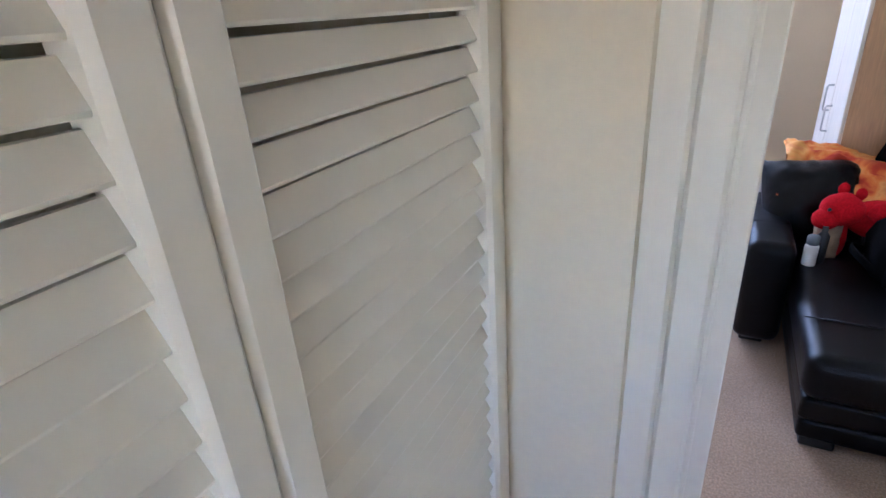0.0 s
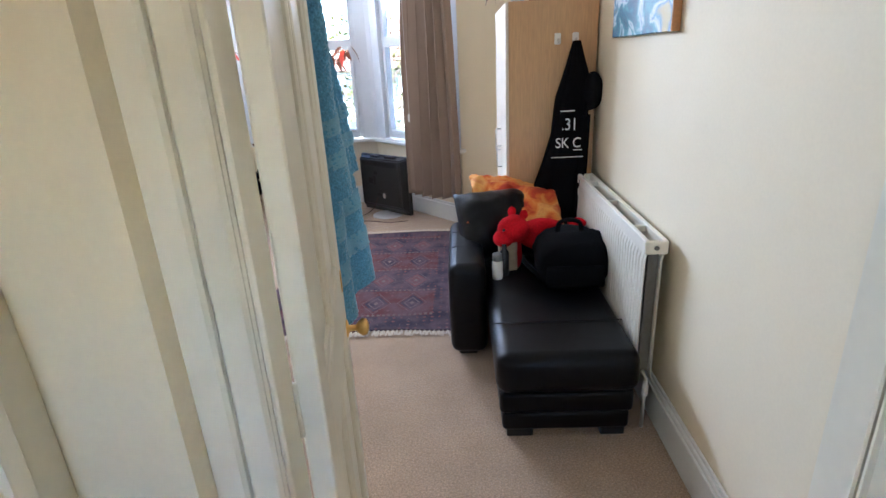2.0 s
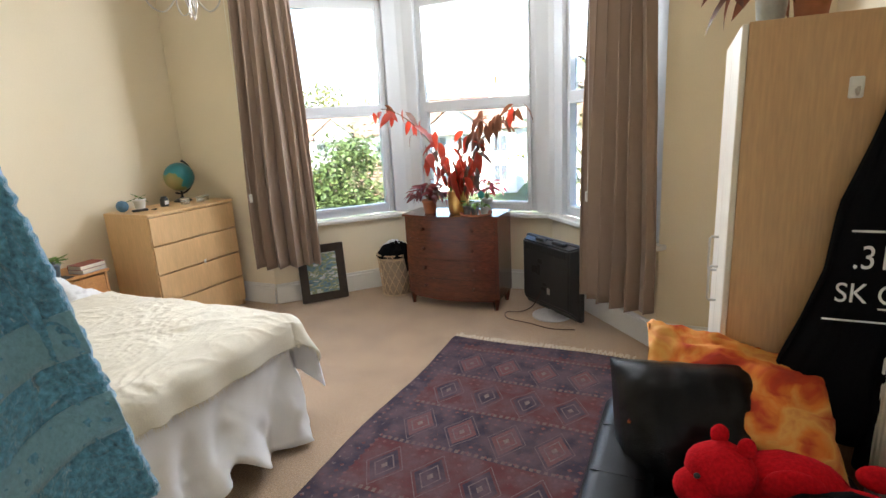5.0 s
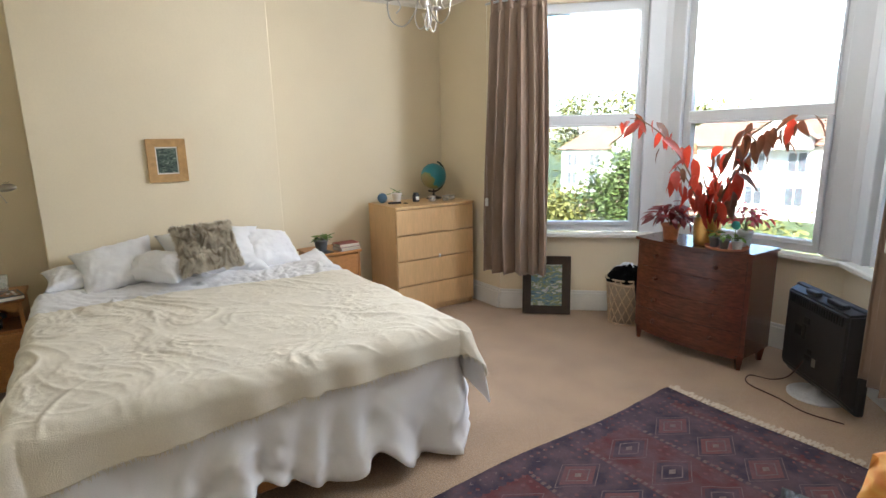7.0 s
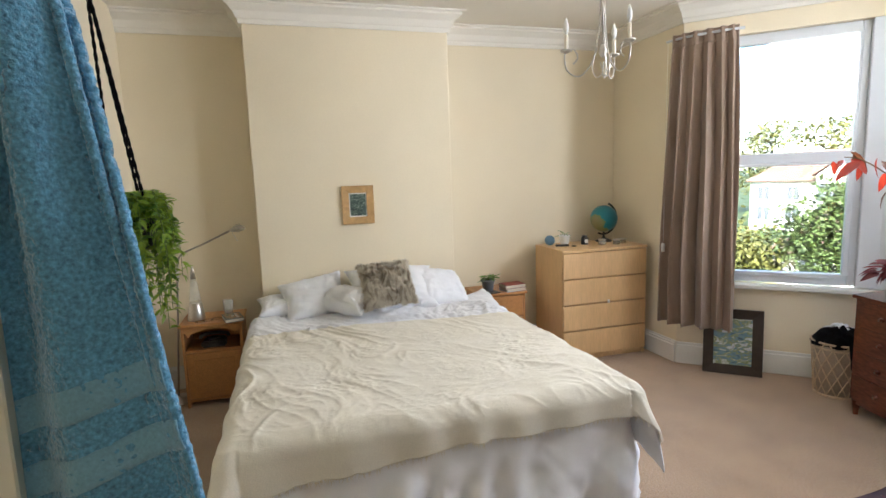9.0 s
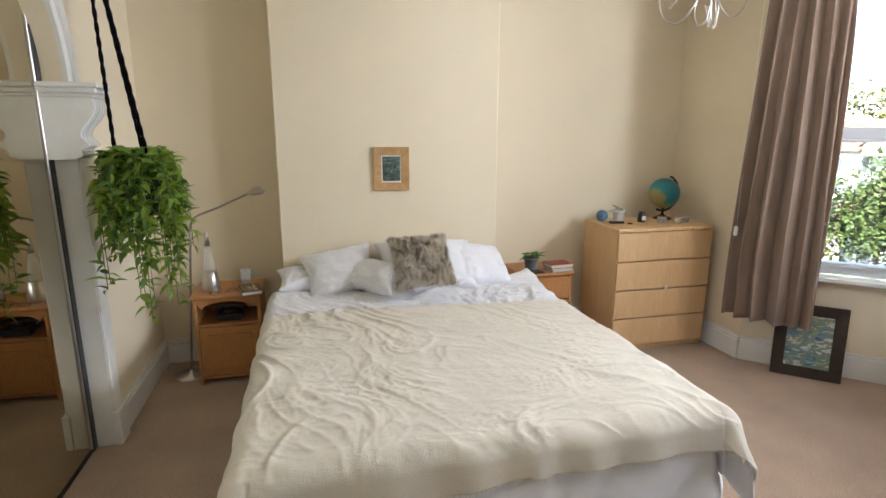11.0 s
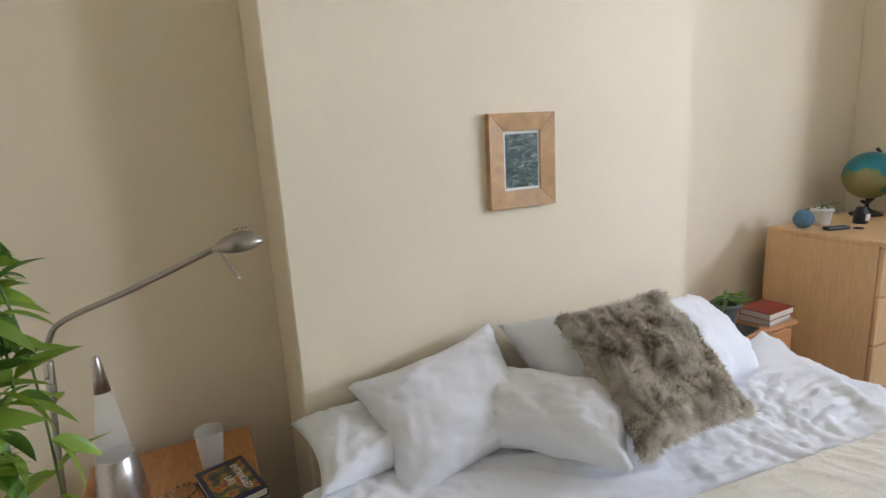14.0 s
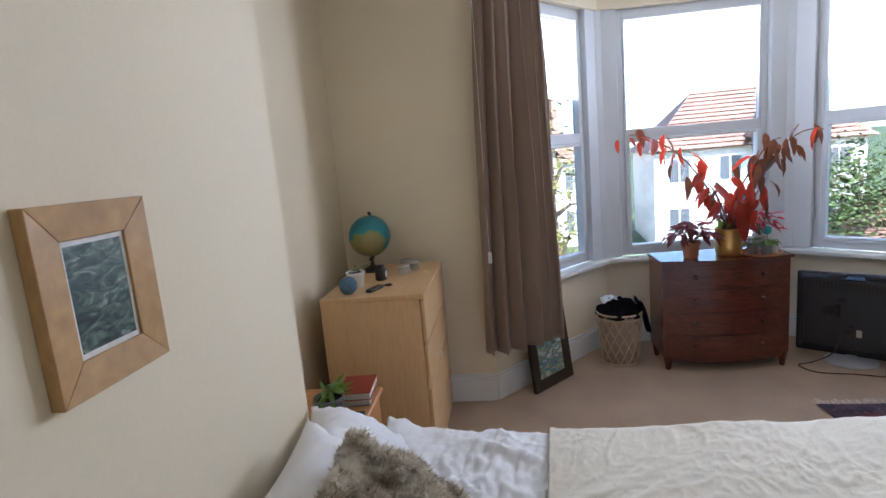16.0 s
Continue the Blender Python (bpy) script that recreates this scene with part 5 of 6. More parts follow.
def put_leaf(parent, me, p, yaw, pitch, roll, s):
    ob = new("leaf", me)
    ob.parent = parent
    ob.matrix_basis = pose(*p, 0, 0, yaw) @ pose(0, 0, 0, roll, pitch, 0) @ Matrix.Diagonal((s, s, s, 1))
    return ob


def begonia():
    root = thing("begonia", (-.70, 5.57, .80), "tall begonia with drooping red leaves in a brass pot", "plant")
    lathe("pot", [(.078, 0), (.084, .02), (.088, .10), (.088, .185), (.091, .19), (.086, .19), (.083, .17), (0, .165)], BRASS, root, None, 32)
    lathe("soil", [(.0825, .160), (.08, .172), (0, .178)], SOIL, root, None, 20)
    red, dark = leaf_mesh("leaf", .17, .062, REDLEAF, .25, wavy=.003), leaf_mesh("leaf", .16, .055, DARKLEAF, .3, wavy=.003)
    stems = [
        [(0, 0, .16), (-.08, -.01, .35), (-.20, -.02, .56), (-.36, -.03, .74), (-.55, -.03, .86), (-.66, -.03, .88)],
        [(.01, 0, .16), (.08, .01, .36), (.19, .02, .55), (.31, .0, .70), (.44, -.02, .80), (.55, -.03, .82)],
        [(0, .01, .16), (.04, -.02, .40), (.13, -.05, .60), (.22, -.06, .74), (.30, -.06, .78)],
        [(0, -.02, .16), (-.06, -.06, .32), (-.13, -.09, .46), (-.20, -.10, .54)],
        [(.02, -.02, .16), (.03, -.06, .30), (.02, -.10, .42), (.0, -.12, .50)],
        [(.02, .0, .16), (.08, -.04, .28), (.13, -.06, .38), (.16, -.07, .44)],
    ]
    for k, st in enumerate(stems):
        P = smooth_line(st, 6)
        tube("stem", P, .006, STEM, root, radii=[.007 - .004 * i / len(P) for i in range(len(P))], segs=6)
        for i in range(int(len(P) * (.30 if k < 3 else .35)), len(P), 2):
            for q in range(2 if k < 3 else 2):
                p = P[i] + Vector((rnd.gauss(0, .045), rnd.gauss(0, .045), rnd.gauss(0, .035)))
                me = dark if (k in (1, 2) and rnd.random() < .6) or rnd.random() < .25 else red
                put_leaf(root, me, p, rnd.uniform(0, 360), rnd.uniform(25, 88), rnd.uniform(-50, 50), rnd.uniform(.55, 1.2))
    for k in range(22):
        p = (rnd.gauss(0, .045), rnd.gauss(0, .045), .18 + rnd.random() * .12)
        put_leaf(root, dark if k % 3 else red, p, rnd.uniform(0, 360), rnd.uniform(-60, 40), rnd.uniform(-30, 30), rnd.uniform(.4, .8))
    for k in range(8):
        put_leaf(root, leafg, (rnd.gauss(0, .05), rnd.gauss(0, .05), .18), rnd.uniform(0, 360), -80, 0, rnd.uniform(.5, .9))


leafg = leaf_mesh("leaf", .10, .04, FRESH, .3)
begonia()


def bushy(name, place, label, pot, leaf, count, spread, up, stem):
    root = thing(name, place, label, "plant")
    r, h, mat = pot
    lathe("pot", [(r * .72, 0), (r * .78, .01), (r * .95, h * .8), (r * 1.06, h * .82), (r * 1.06, h), (r * .96, h), (r * .92, h * .88), (0, h * .86)], mat, root, None, 24)
    lathe("soil", [(r * .91, h * .85), (r * .9, h * .89), (0, h * .91)], SOIL, root, None, 16)
    for k in range(count):
        a, e = rnd.uniform(0, 360), rnd.random()
        q = spread * e
        p = Vector((q * math.cos(radians(a)), q * math.sin(radians(a)), h + up * (1 - .6 * e) * rnd.uniform(.4, 1)))
        if k % 3 == 0:
            tube("stem", [(0, 0, h * .85), (p.x * .4, p.y * .4, h * .5 + p.z * .5), p], .002, stem, root, segs=4)
        put_leaf(root, leaf, p, a + rnd.uniform(-50, 50), rnd.uniform(-25, 45), rnd.uniform(-40, 40), rnd.uniform(.7, 1.2))
    return root


mar, pin, dg = leaf_mesh("leaf", .10, .036, MAROON, .35), leaf_mesh("leaf", .075, .030, PINKLEAF, .3), leaf_mesh("leaf", .075, .032, DEEP, .3)
bushy("begonia", (-.96, 5.55, .80), "small maroon-leaved plant in a terracotta pot", (.062, .115, TERRA), mar, 80, .15, .16, STEM)
bushy("house_plant", (-.47, 5.63, .802), "pink and maroon leaved plant in a pale pot", (.045, .12, PALEPOT := material("pale_glazed_pot", (.55, .58, .55), .3, stain=6, stain_amount=.2)), pin, 46, .13, .22, STEMG)
tray = tagged(lathe("plant_saucer", [(.10, 0), (.125, .006), (.135, .022), (.131, .022), (.12, .010), (0, .008)], TERRA, None, pose(-.52, 5.50, .802), 28), "wide terracotta saucer on the chest", "saucer")
GREYPOT = material("grey_pot", (.16, .17, .18), .5)
TEAL = material("teal_glaze", (.05, .35, .36), .25)
for x, y, r, h, mat in ((-.585, 5.47, .035, .07, GREYPOT), (-.51, 5.45, .033, .065, GREYPOT), (-.445, 5.49, .036, .06, PALEPOT)):
    ob = bushy("succulent", (x, y, .813), "small green succulent in a little pot", (r, h, mat), leaf_mesh("leaf", .05, .022, DEEP, .1), 12, .03, .04, STEMG)
    tagged(ob, group="little pots on the chest")
orn = thing("glass_ornament", (-.475, 5.56, .905), "teal glass flower ornament on a stick", "ornament")
lathe("disc", [(.0, -.004), (.028, -.003), (.03, 0), (.028, .003), (0, .004)], TEAL, orn, pose(0, -.05, .06, 90, 0, 0), 20)
tube("stick", [(0, -.05, -.03), (0, -.05, .05)], .0025, STEMG, orn)


def hanging_plant():
    x, y = -2.19, 1.15
    root = thing("hanging_plant", (x, y, 1.28), "lush green trailing plant hung from black ropes", "plant")
    lathe("pot", [(.07, 0), (.085, .02), (.105, .17), (.108, .18), (.10, .18), (.095, .16), (0, .155)], BLACK, root, None, 24)
    top = H - 1.28
    for k in range(3):
        a = 2 * math.pi * k / 3 + .9
        n = 60
        base = Vector((.10 * math.cos(a), .10 * math.sin(a), .12))
        apex = Vector((-.10, -.16, top - .12))
        for ph in (0, math.pi):
            pts = []
            for i in range(n + 1):
                p = base.lerp(apex, i / n)
                pts.append(p + Vector((.0045 * math.cos(i * 1.1 + ph), .0045 * math.sin(i * 1.1 + ph), 0)))
            tube("rope", pts, .0065, BLACKC, root, segs=6)
    tube("hook", smooth_line([(-.10, -.27, top - .02), (-.10, -.22, top - .03), (-.10, -.15, top - .06), (-.10, -.14, top - .13), (-.10, -.17, top - .14)], 5), .006, STEEL, root)
    lathe("bracket", [(.03, 0), (.03, .008), (.012, .02), (0, .022)], STEEL, root, pose(-.10, YS - y, top - .02, -90, 0, 0), 14)
    me1, me2 = leaf_mesh("leaf", .066, .025, FRESH, .45), leaf_mesh("leaf", .058, .023, DEEP, .4)
    verts, faces = [], []

    def add(me, m):
        i = len(verts)
        verts.extend(m @ v.co for v in me.vertices)
        faces.extend(tuple(i + q for q in p.vertices) for p in me.polygons)
    near = 0
    groups = {0: ([], []), 1: ([], [])}
    for k in range(95):
        a = rnd.uniform(0, 6.283)
        r0, r1 = rnd.uniform(.0, .09), rnd.uniform(.09, .21)
        length = rnd.choice((.04, .10, .18, .26, .34, .44, .58)) * rnd.uniform(.6, 1.1)
        if math.cos(a) < -.2 and math.sin(a) < 0:
            r1 *= .7
        pts = smooth_line([(r0 * math.cos(a), r0 * math.sin(a), .15), (r1 * .7 * math.cos(a), r1 * .7 * math.sin(a), .24 + rnd.uniform(0, .10)),
                           (r1 * math.cos(a), r1 * math.sin(a), .16 - length * .3), (r1 * 1.02 * math.cos(a) + rnd.uniform(-.03, .03), r1 * math.sin(a), .12 - length)], 5)
        tube("stem", pts, .0018, STEMG, root, segs=4)
        for i in range(2, len(pts)):
            for q in range(2):
                m = Matrix.Translation(pts[i]) @ pose(0, 0, 0, 0, 0, rnd.uniform(0, 360)) @ pose(0, 0, 0, rnd.uniform(-50, 50), rnd.uniform(-45, 50), 0)
                s = rnd.uniform(.65, 1.25)
                if near < 300:
                    near += 1
                    ob = new("leaf", me1 if rnd.random() < .7 else me2)
                    ob.parent = root
                    ob.matrix_basis = m @ Matrix.Diagonal((s, s, s, 1))
                else:
                    me, g = (me1, 0) if rnd.random() < .7 else (me2, 1)
                    vs, fs = groups[g]
                    i0 = len(vs)
                    vs.extend(m @ (v.co * s) for v in me.vertices)
                    fs.extend(tuple(i0 + z for z in p.vertices) for p in me.polygons)
    for g, mat in ((0, FRESH), (1, DEEP)):
        tagged(mesh_part("foliage", groups[g][0], groups[g][1], mat, root, True), kind="stuff")


hanging_plant()


# plants on the wardrobe
bushy("house_plant", (1.34, 3.60, 1.79), "cactus with pink tips in a terracotta pot on the wardrobe", (.055, .10, TERRA), leaf_mesh("leaf", .13, .035, DEEP, .5), 26, .08, .13, STEMG)
bushy("house_plant", (1.24, 3.66, 1.79), "dark trailing plant in a patterned pot on the wardrobe", (.05, .12, PALEPOT), leaf_mesh("leaf", .17, .05, DARKLEAF, .5), 26, .13, .16, STEMG)


# ---- floor lamp and the things on the nightstand ----
def floor_lamp():
    root = thing("floor_lamp", (-3.03, 1.085, 0), "slim brushed steel reading lamp with a bent arm", "lamp")
    lathe("foot", [(.115, 0), (.118, .006), (.112, .018), (.02, .024), (.012, .04), (0, .041)], STEEL, root, None, 32)
    tube("pole", smooth_line([(0, 0, .03), (0, .045, .6), (0, .08, 1.02), (.005, .095, 1.095), (.03, .14, 1.145), (.12, .30, 1.215), (.235, .495, 1.308)], 6), .0072, STEELD, root, segs=10)
    lathe("joint", [(.011, 0), (.012, .01), (.012, .10), (.009, .11)], STEEL, root, pose(0, .073, .93, -5, 0, 0), 12)
    lathe("clamp_screw", [(.004, 0), (.004, .02), (.007, .022), (.007, .03), (0, .031)], STEEL, root, pose(.012, .078, 1.0, 0, 90, 0), 8)
    hd = pose(.23, .488, 1.306, 0, 0, 60) @ pose(0, 0, 0, 0, -8, 0)
    # flattened egg-shaped head
    verts, faces, n, s = [], [], 14, 18
    for i in range(n + 1):
        t = i / n
        r = math.sin(math.pi * t) ** .7 if 0 < t < 1 else 0
        for k in range(s):
            a = 2 * math.pi * k / s
            z = math.sin(a)
            verts.append((t * .135, r * .050 * (.55 + .45 * t) * math.cos(a), r * (.040 if z > 0 else .022) * z * (.55 + .45 * t)))
    for i in range(n):
        for k in range(s):
            faces.append((i * s + k, i * s + (k + 1) % s, (i + 1) * s + (k + 1) % s, (i + 1) * s + k))
    mesh_part("head", verts, faces, STEELD, root, True, hd)
    for k in range(8):
        a = 2 * math.pi * k / 8
        lathe("vent", [(.0025, 0), (.0025, .0012), (0, .0014)], DARKP, root, hd @ pose(.085 + .014 * math.cos(a), .014 * math.sin(a), .0365), 6)
    tube("pull_rod", [hd @ Vector((.02, 0, -.006)), hd @ Vector((.05, 0, -.075))], .0025, STEEL, root, segs=6)
    lathe("rod_tip", [(.004, 0), (.005, .006), (0, .01)], STEEL, root, hd @ pose(.05, 0, -.082), 8)


floor_lamp()
NZ = .635
cone = thing("cone_lamp", (-2.98, 1.275, NZ), "cone-shaped silver lamp with a clear glass body", "lamp")
lathe("base", [(.062, 0), (.064, .006), (.046, .13), (.044, .132), (0, .132)], STEEL, cone, None, 28)
lathe("glass", [(.0435, .133), (.020, .312), (0, .313)], THIN, cone, None, 28)
lathe("cap", [(.020, .313), (.008, .405), (.004, .41), (0, .411)], STEEL, cone, None, 24)
cup = thing("drinking_glass", (-3.00, 1.50, NZ), "clear pint glass of water on the nightstand", "glass")
lathe("tumbler", [(.028, 0), (.030, .004), (.039, .125), (.0375, .125), (.028, .012), (0, .010)], THIN, cup, None, 24)
BLUEB = material("navy_book_cover", (.02, .03, .06), .35, grain=12, amount=.3)
PAGES = material("book_pages", (.66, .60, .48), .8, grain=90, amount=.15, stretch=(1, 1, 12))
REDB = material("red_book_cover", (.22, .025, .015), .4, amount=.15)
BLUEW = material("pale_blue_cover", (.30, .36, .45), .45)


def book(place, rz, size, mat, label, group=""):
    w, d, h = size
    root = thing("book", place, label, "book", group, rz=rz)
    boxes("cover", [((0, 0, 0), (w, d, .003)), ((0, 0, h - .003), (w, d, h)), ((0, 0, .003), (.003, d, h - .003))], mat, root, .0008)
    box("pages", (.003, .004, .003), (w - .004, d - .004, h - .003), PAGES, root, 0)
    return root


def writing(text, place, size, mat, parent, rz=0, name="lettering", upright=False, squeeze=1.0):
    cu = bpy.data.curves.new(name, "FONT")
    cu.body, cu.size, cu.extrude, cu.align_x = text, size, .0004, "CENTER"
    ob = new("tmp_" + name, cu)
    me = bpy.data.meshes.new_from_object(ob.evaluated_get(bpy.context.evaluated_depsgraph_get()))
    bpy.data.objects.remove(ob)
    me.materials.clear()
    me.materials.append(mat)
    t = new(name, me)
    t.parent = parent
    t.matrix_basis = pose(*place, 90 if upright else 0, 0, rz) @ Matrix.Diagonal((squeeze, 1, 1, 1))
    return t


INK = material("white_lettering", (.78, .78, .76), .6, amount=.03)
bk = book((-2.985, 1.60, NZ), -80, (.13, .198, .026), BLUEB, "dark paperback with a bright printed cover on the nightstand")
bk.matrix_basis = pose(-2.99, 1.575, NZ, 0, 0, -75)
MUSH = ramp_material("cover_picture", [(0.35, (.02, .03, .03)), (0.48, (.12, .10, .03)), (0.56, (.45, .22, .03)), (0.62, (.30, .04, .02)), (0.72, (.06, .16, .12))], 30, 3, .35)
box("cover_print", (.012, .02, .026), (.118, .178, .0264), MUSH, bk, 0)
writing("ENTANGLED", (.045, .10, .0266), .026, INK, bk, 90, squeeze=.9)
writing("LIFE", (.075, .10, .0266), .026, INK, bk, 90)
GOLDB = material("wooden_beads", (.28, .16, .07), .4, vary=.4)
for k, (x, y, r) in enumerate(((-2.90, 1.36, .035), (-2.88, 1.31, .03), (-2.92, 1.42, .032))):
    br = thing("bracelet", (x, y, NZ + .006), "beaded bracelet lying on the nightstand", "bracelet", "bracelets on the nightstand")
    for q in range(14):
        a = 2 * math.pi * q / 14
        lathe("bead", [(0, -.005), (.004, -.003), (.0055, 0), (.004, .003), (0, .005)], GOLDB, br, pose(r * math.cos(a), r * math.sin(a), .001 * k), 8)
# dark clutter on the open shelf
ph = thing("telephone", (-2.96, 1.39, .432), "old black rotary telephone on the nightstand shelf", "telephone")
prism("body", [(-.09, -.08), (.09, -.08), (.075, .08), (-.075, .08)], 0, .05, BLACK, ph, bevel=.012).matrix_basis = pose(0, 0, 0, 0, 0, 90)
lathe("dial", [(.045, .05), (.048, .058), (.03, .066), (0, .067)], BLACK, ph, None, 20)
tube("handset", smooth_line([(0, -.10, .06), (0, -.085, .085), (0, 0, .095), (0, .085, .085), (0, .10, .06)], 5), .013, BLACK, ph)

# other nightstand
pot = bushy("succulent", (-2.98, 3.63, NZ), "spiky green succulent in a dark grey pot", (.058, .105, GREYPOT), leaf_mesh("leaf", .085, .02, DEEP, -.2), 24, .04, .05, STEMG)
book((-2.99, 3.74, NZ), 8, (.14, .19, .030), BLUEW, "pale blue hardback book on the nightstand", "stacked books")
book((-2.985, 3.735, NZ + .0305), 4, (.14, .19, .032), REDB, "dark red hardback book on another book", "stacked books")
tablet = tagged(box("tablet", (-.06, -.09, 0), (.06, .09, .008), BLACK, None, .003, pose(-2.90, 3.60, NZ, 0, 0, 12)), "black tablet lying on the nightstand", "tablet")


# ---- on the tall drawers ----
DT = .989
OCEAN = ramp_material("globe_map", [(0.0, (.01, .13, .19)), (0.50, (.015, .20, .25)), (0.545, (.02, .24, .27)), (0.56, (.22, .24, .07)), (0.66, (.30, .24, .10)), (0.8, (.12, .20, .08))], 3.2, 5, .3, coat=.3)
globe = thing("globe", (-3.06, 4.84, DT), "blue desk globe on a black stand", "globe")
R_ = .125
prof = [(R_ * math.sin(math.pi * k / 22), -R_ * math.cos(math.pi * k / 22)) for k in range(23)]
lathe("sphere", [(max(r, .0005), z) for r, z in prof], OCEAN, globe, pose(0, 0, .215, 20, 12, 0), 36)
tilt = pose(0, 0, .215, 0, 0, 95) @ pose(0, 0, 0, 0, 23, 0)
arc = []
for k in range(21):
    a = radians(-92 + 184 * k / 20)
    arc.append(tilt @ Vector((.146 * math.cos(a), 0, .146 * math.sin(a))))
tube("meridian", arc, .009, BLACK, globe, segs=8)
lathe("stem", [(.02, .03), (.010, .045), (.009, .085), (.012, .09)], BLACK, globe, None, 14)
lathe("foot", [(.075, 0), (.075, .008), (.06, .016), (.02, .032), (0, .033)], BLACK, globe, None, 24)
DUSKB = material("dusty_blue", (.10, .19, .28), .8, grain=40, amount=.2, bump=.4)
ball = tagged(lathe("ball", [(max(.0005, .046 * math.sin(math.pi * k / 14)), .046 - .046 * math.cos(math.pi * k / 14)) for k in range(15)], DUSKB, None, pose(-3.05, 4.27, DT), 20), "small dusty blue felt ball", "ball")
bushy("succulent", (-3.05, 4.42, DT), "thin succulent in a small white pot", (.048, .085, WHITE), leaf_mesh("leaf", .09, .014, DEEP, -.1), 7, .015, .03, STEMG)
jar = thing("candle_jar", (-2.95, 4.57, DT), "dark glass candle jar with a pale label", "jar")
lathe("jar", [(.03, 0), (.032, .004), (.032, .06), (.024, .07), (.024, .082), (0, .083)], BLACK, jar, None, 20)
boxes("label", [((.0305, -.018, .018), (.033, .018, .05))], PAPER, jar)
for x, y, r, h in ((-2.84, 4.68, .036, .055), (-2.80, 4.80, .032, .05), (-2.86, 4.90, .04, .045)):
    j = thing("glass_jar", (x, y, DT), "small clear glass jar with a metal lid", "jar", "jars on the drawers")
    lathe("body", [(r * .9, 0), (r, .004), (r, h * .8), (r * .93, h * .8), (r * .88, .006), (0, .006)], THIN, j, None, 20)
    lathe("lid", [(r * 1.02, h * .8), (r * 1.02, h), (0, h + .001)], STEEL, j, None, 20)
tagged(lathe("hair_band", [(.02, 0), (.024, .003), (.02, .006), (.016, .003), (.02, 0)], BLACK, None, pose(-2.88, 4.42, DT), 16), "black hair band on the drawers", "hair band")
tagged(box("sunglasses_case", (-.06, -.02, 0), (.06, .02, .018), BLACK, None, .008, pose(-2.93, 4.33, DT, 0, 0, 70), 2), "small black case on the drawers", "case")


# ---- laundry basket ----
def basket():
    CANE = material("pale_cane", (.62, .47, .31), .6, grain=30, amount=.2)
    root = thing("laundry_basket", (-1.43, 5.70, 0), "round cane laundry basket full of dark clothes", "basket")
    r0, r1, h = .135, .165, .40
    for s in (1, -1):
        for k in range(14):
            pts = []
            for i in range(9):
                t = i / 8
                a = 2 * math.pi * k / 14 + s * t * 1.25
                r = r0 + (r1 - r0) * t
                pts.append((r * math.cos(a), r * math.sin(a), .01 + (h - .02) * t))
            tube("cane", pts, .0045, CANE, root, segs=5)
    for z, r in ((.008, r0), (h - .01, r1), (h - .05, r1 - .004)):
        tube("hoop", [(r * math.cos(2 * math.pi * k / 28), r * math.sin(2 * math.pi * k / 28), z) for k in range(29)], .008, CANE, root, segs=6)
    lathe("lining", [(r0 - .012, .006), (r1 - .012, h - .03), (0, h - .03)], material("lining", (.42, .33, .25), .9), root, None, 24)
    def heap(u, v):
        a, q = u * 2 * math.pi, v
        r = .17 * q * (1 + .2 * noise.noise(Vector((math.cos(a) * 2, math.sin(a) * 2, 0))))
        z = h - .02 + .10 * (1 - q ** 3) + .04 * noise.noise(Vector((math.cos(a) * q * 4, math.sin(a) * q * 4, 3)))
        return (r * math.cos(a), r * math.sin(a), z if q < .97 else h - .03)
    sheet("clothes", 40, 14, heap, BLACKC, root)
    def flap(u, v):
        return (.12 + .07 * v + .01 * math.sin(u * 9), -.10 + .17 * u - .03 * v, h + .07 - .22 * v * v + .012 * math.sin(u * 14))
    sheet("hanging_sleeve", 16, 12, flap, BLACKC, root, .01)
    sheet("pale_shirt", 14, 8, lambda u, v: (-.12 + .16 * u, .0 + .11 * v, h + .085 + .03 * noise.noise(Vector((u * 5, v * 5, 8))) - .05 * abs(u - .5)), LINEN, root, .008)


basket()


# ---- things on the sofa ----
PIZZA = ramp_material("pizza_print", [(0.30, (.28, .015, .01)), (0.44, (.55, .05, .012)), (0.52, (.75, .22, .03)), (0.60, (.80, .40, .09)), (0.72, (.55, .07, .02))], 6, 4, .8, distortion=.6)
tagged(cushion("pizza_cushion", .58, .44, .14, PIZZA, None, pose(1.19, 3.29, .68, 26, 10, 2), seed=11, wrinkle=.03, n=26), "orange and red pizza-print cushion on the sofa", "cushion")

REDP = material("red_plush", (.50, .006, .012), .95, grain=120, amount=.25, bump=.8, bump_scale=200, specular=.1)


def blob(name, p, size, parent, mat, seed=0, m=None):
    bm = bmesh.new()
    bmesh.ops.create_icosphere(bm, subdivisions=3, radius=1)
    for v in bm.verts:
        k = 1 + .06 * noise.noise(v.co * 2 + Vector((seed, 0, 0)))
        v.co = Vector((v.co.x * size[0] * k, v.co.y * size[1] * k, v.co.z * size[2] * k))
    return bm_part(name, bm, mat, parent, True, pose(*p) @ (m or Matrix()))


toy = thing("plush_toy", (1.22, 2.98, .42), "bright red plush toy animal lying on the sofa", "soft toy")
toy.matrix_basis = pose(1.20, 2.98, .44)
blob("head", (-.06, -.06, .21), (.085, .075, .075), toy, REDP, 1)
blob("snout", (-.115, -.09, .17), (.055, .05, .048), toy, REDP, 2)
blob("body", (.10, .02, .15), (.14, .09, .085), toy, REDP, 3)
blob("ear", (-.065, -.03, .295), (.022, .012, .028), toy, REDP, 4)
blob("ear", (-.005, -.06, .285), (.022, .012, .028), toy, REDP, 5)
blob("leg", (-.05, -.03, .06), (.04, .04, .10), toy, REDP, 6)
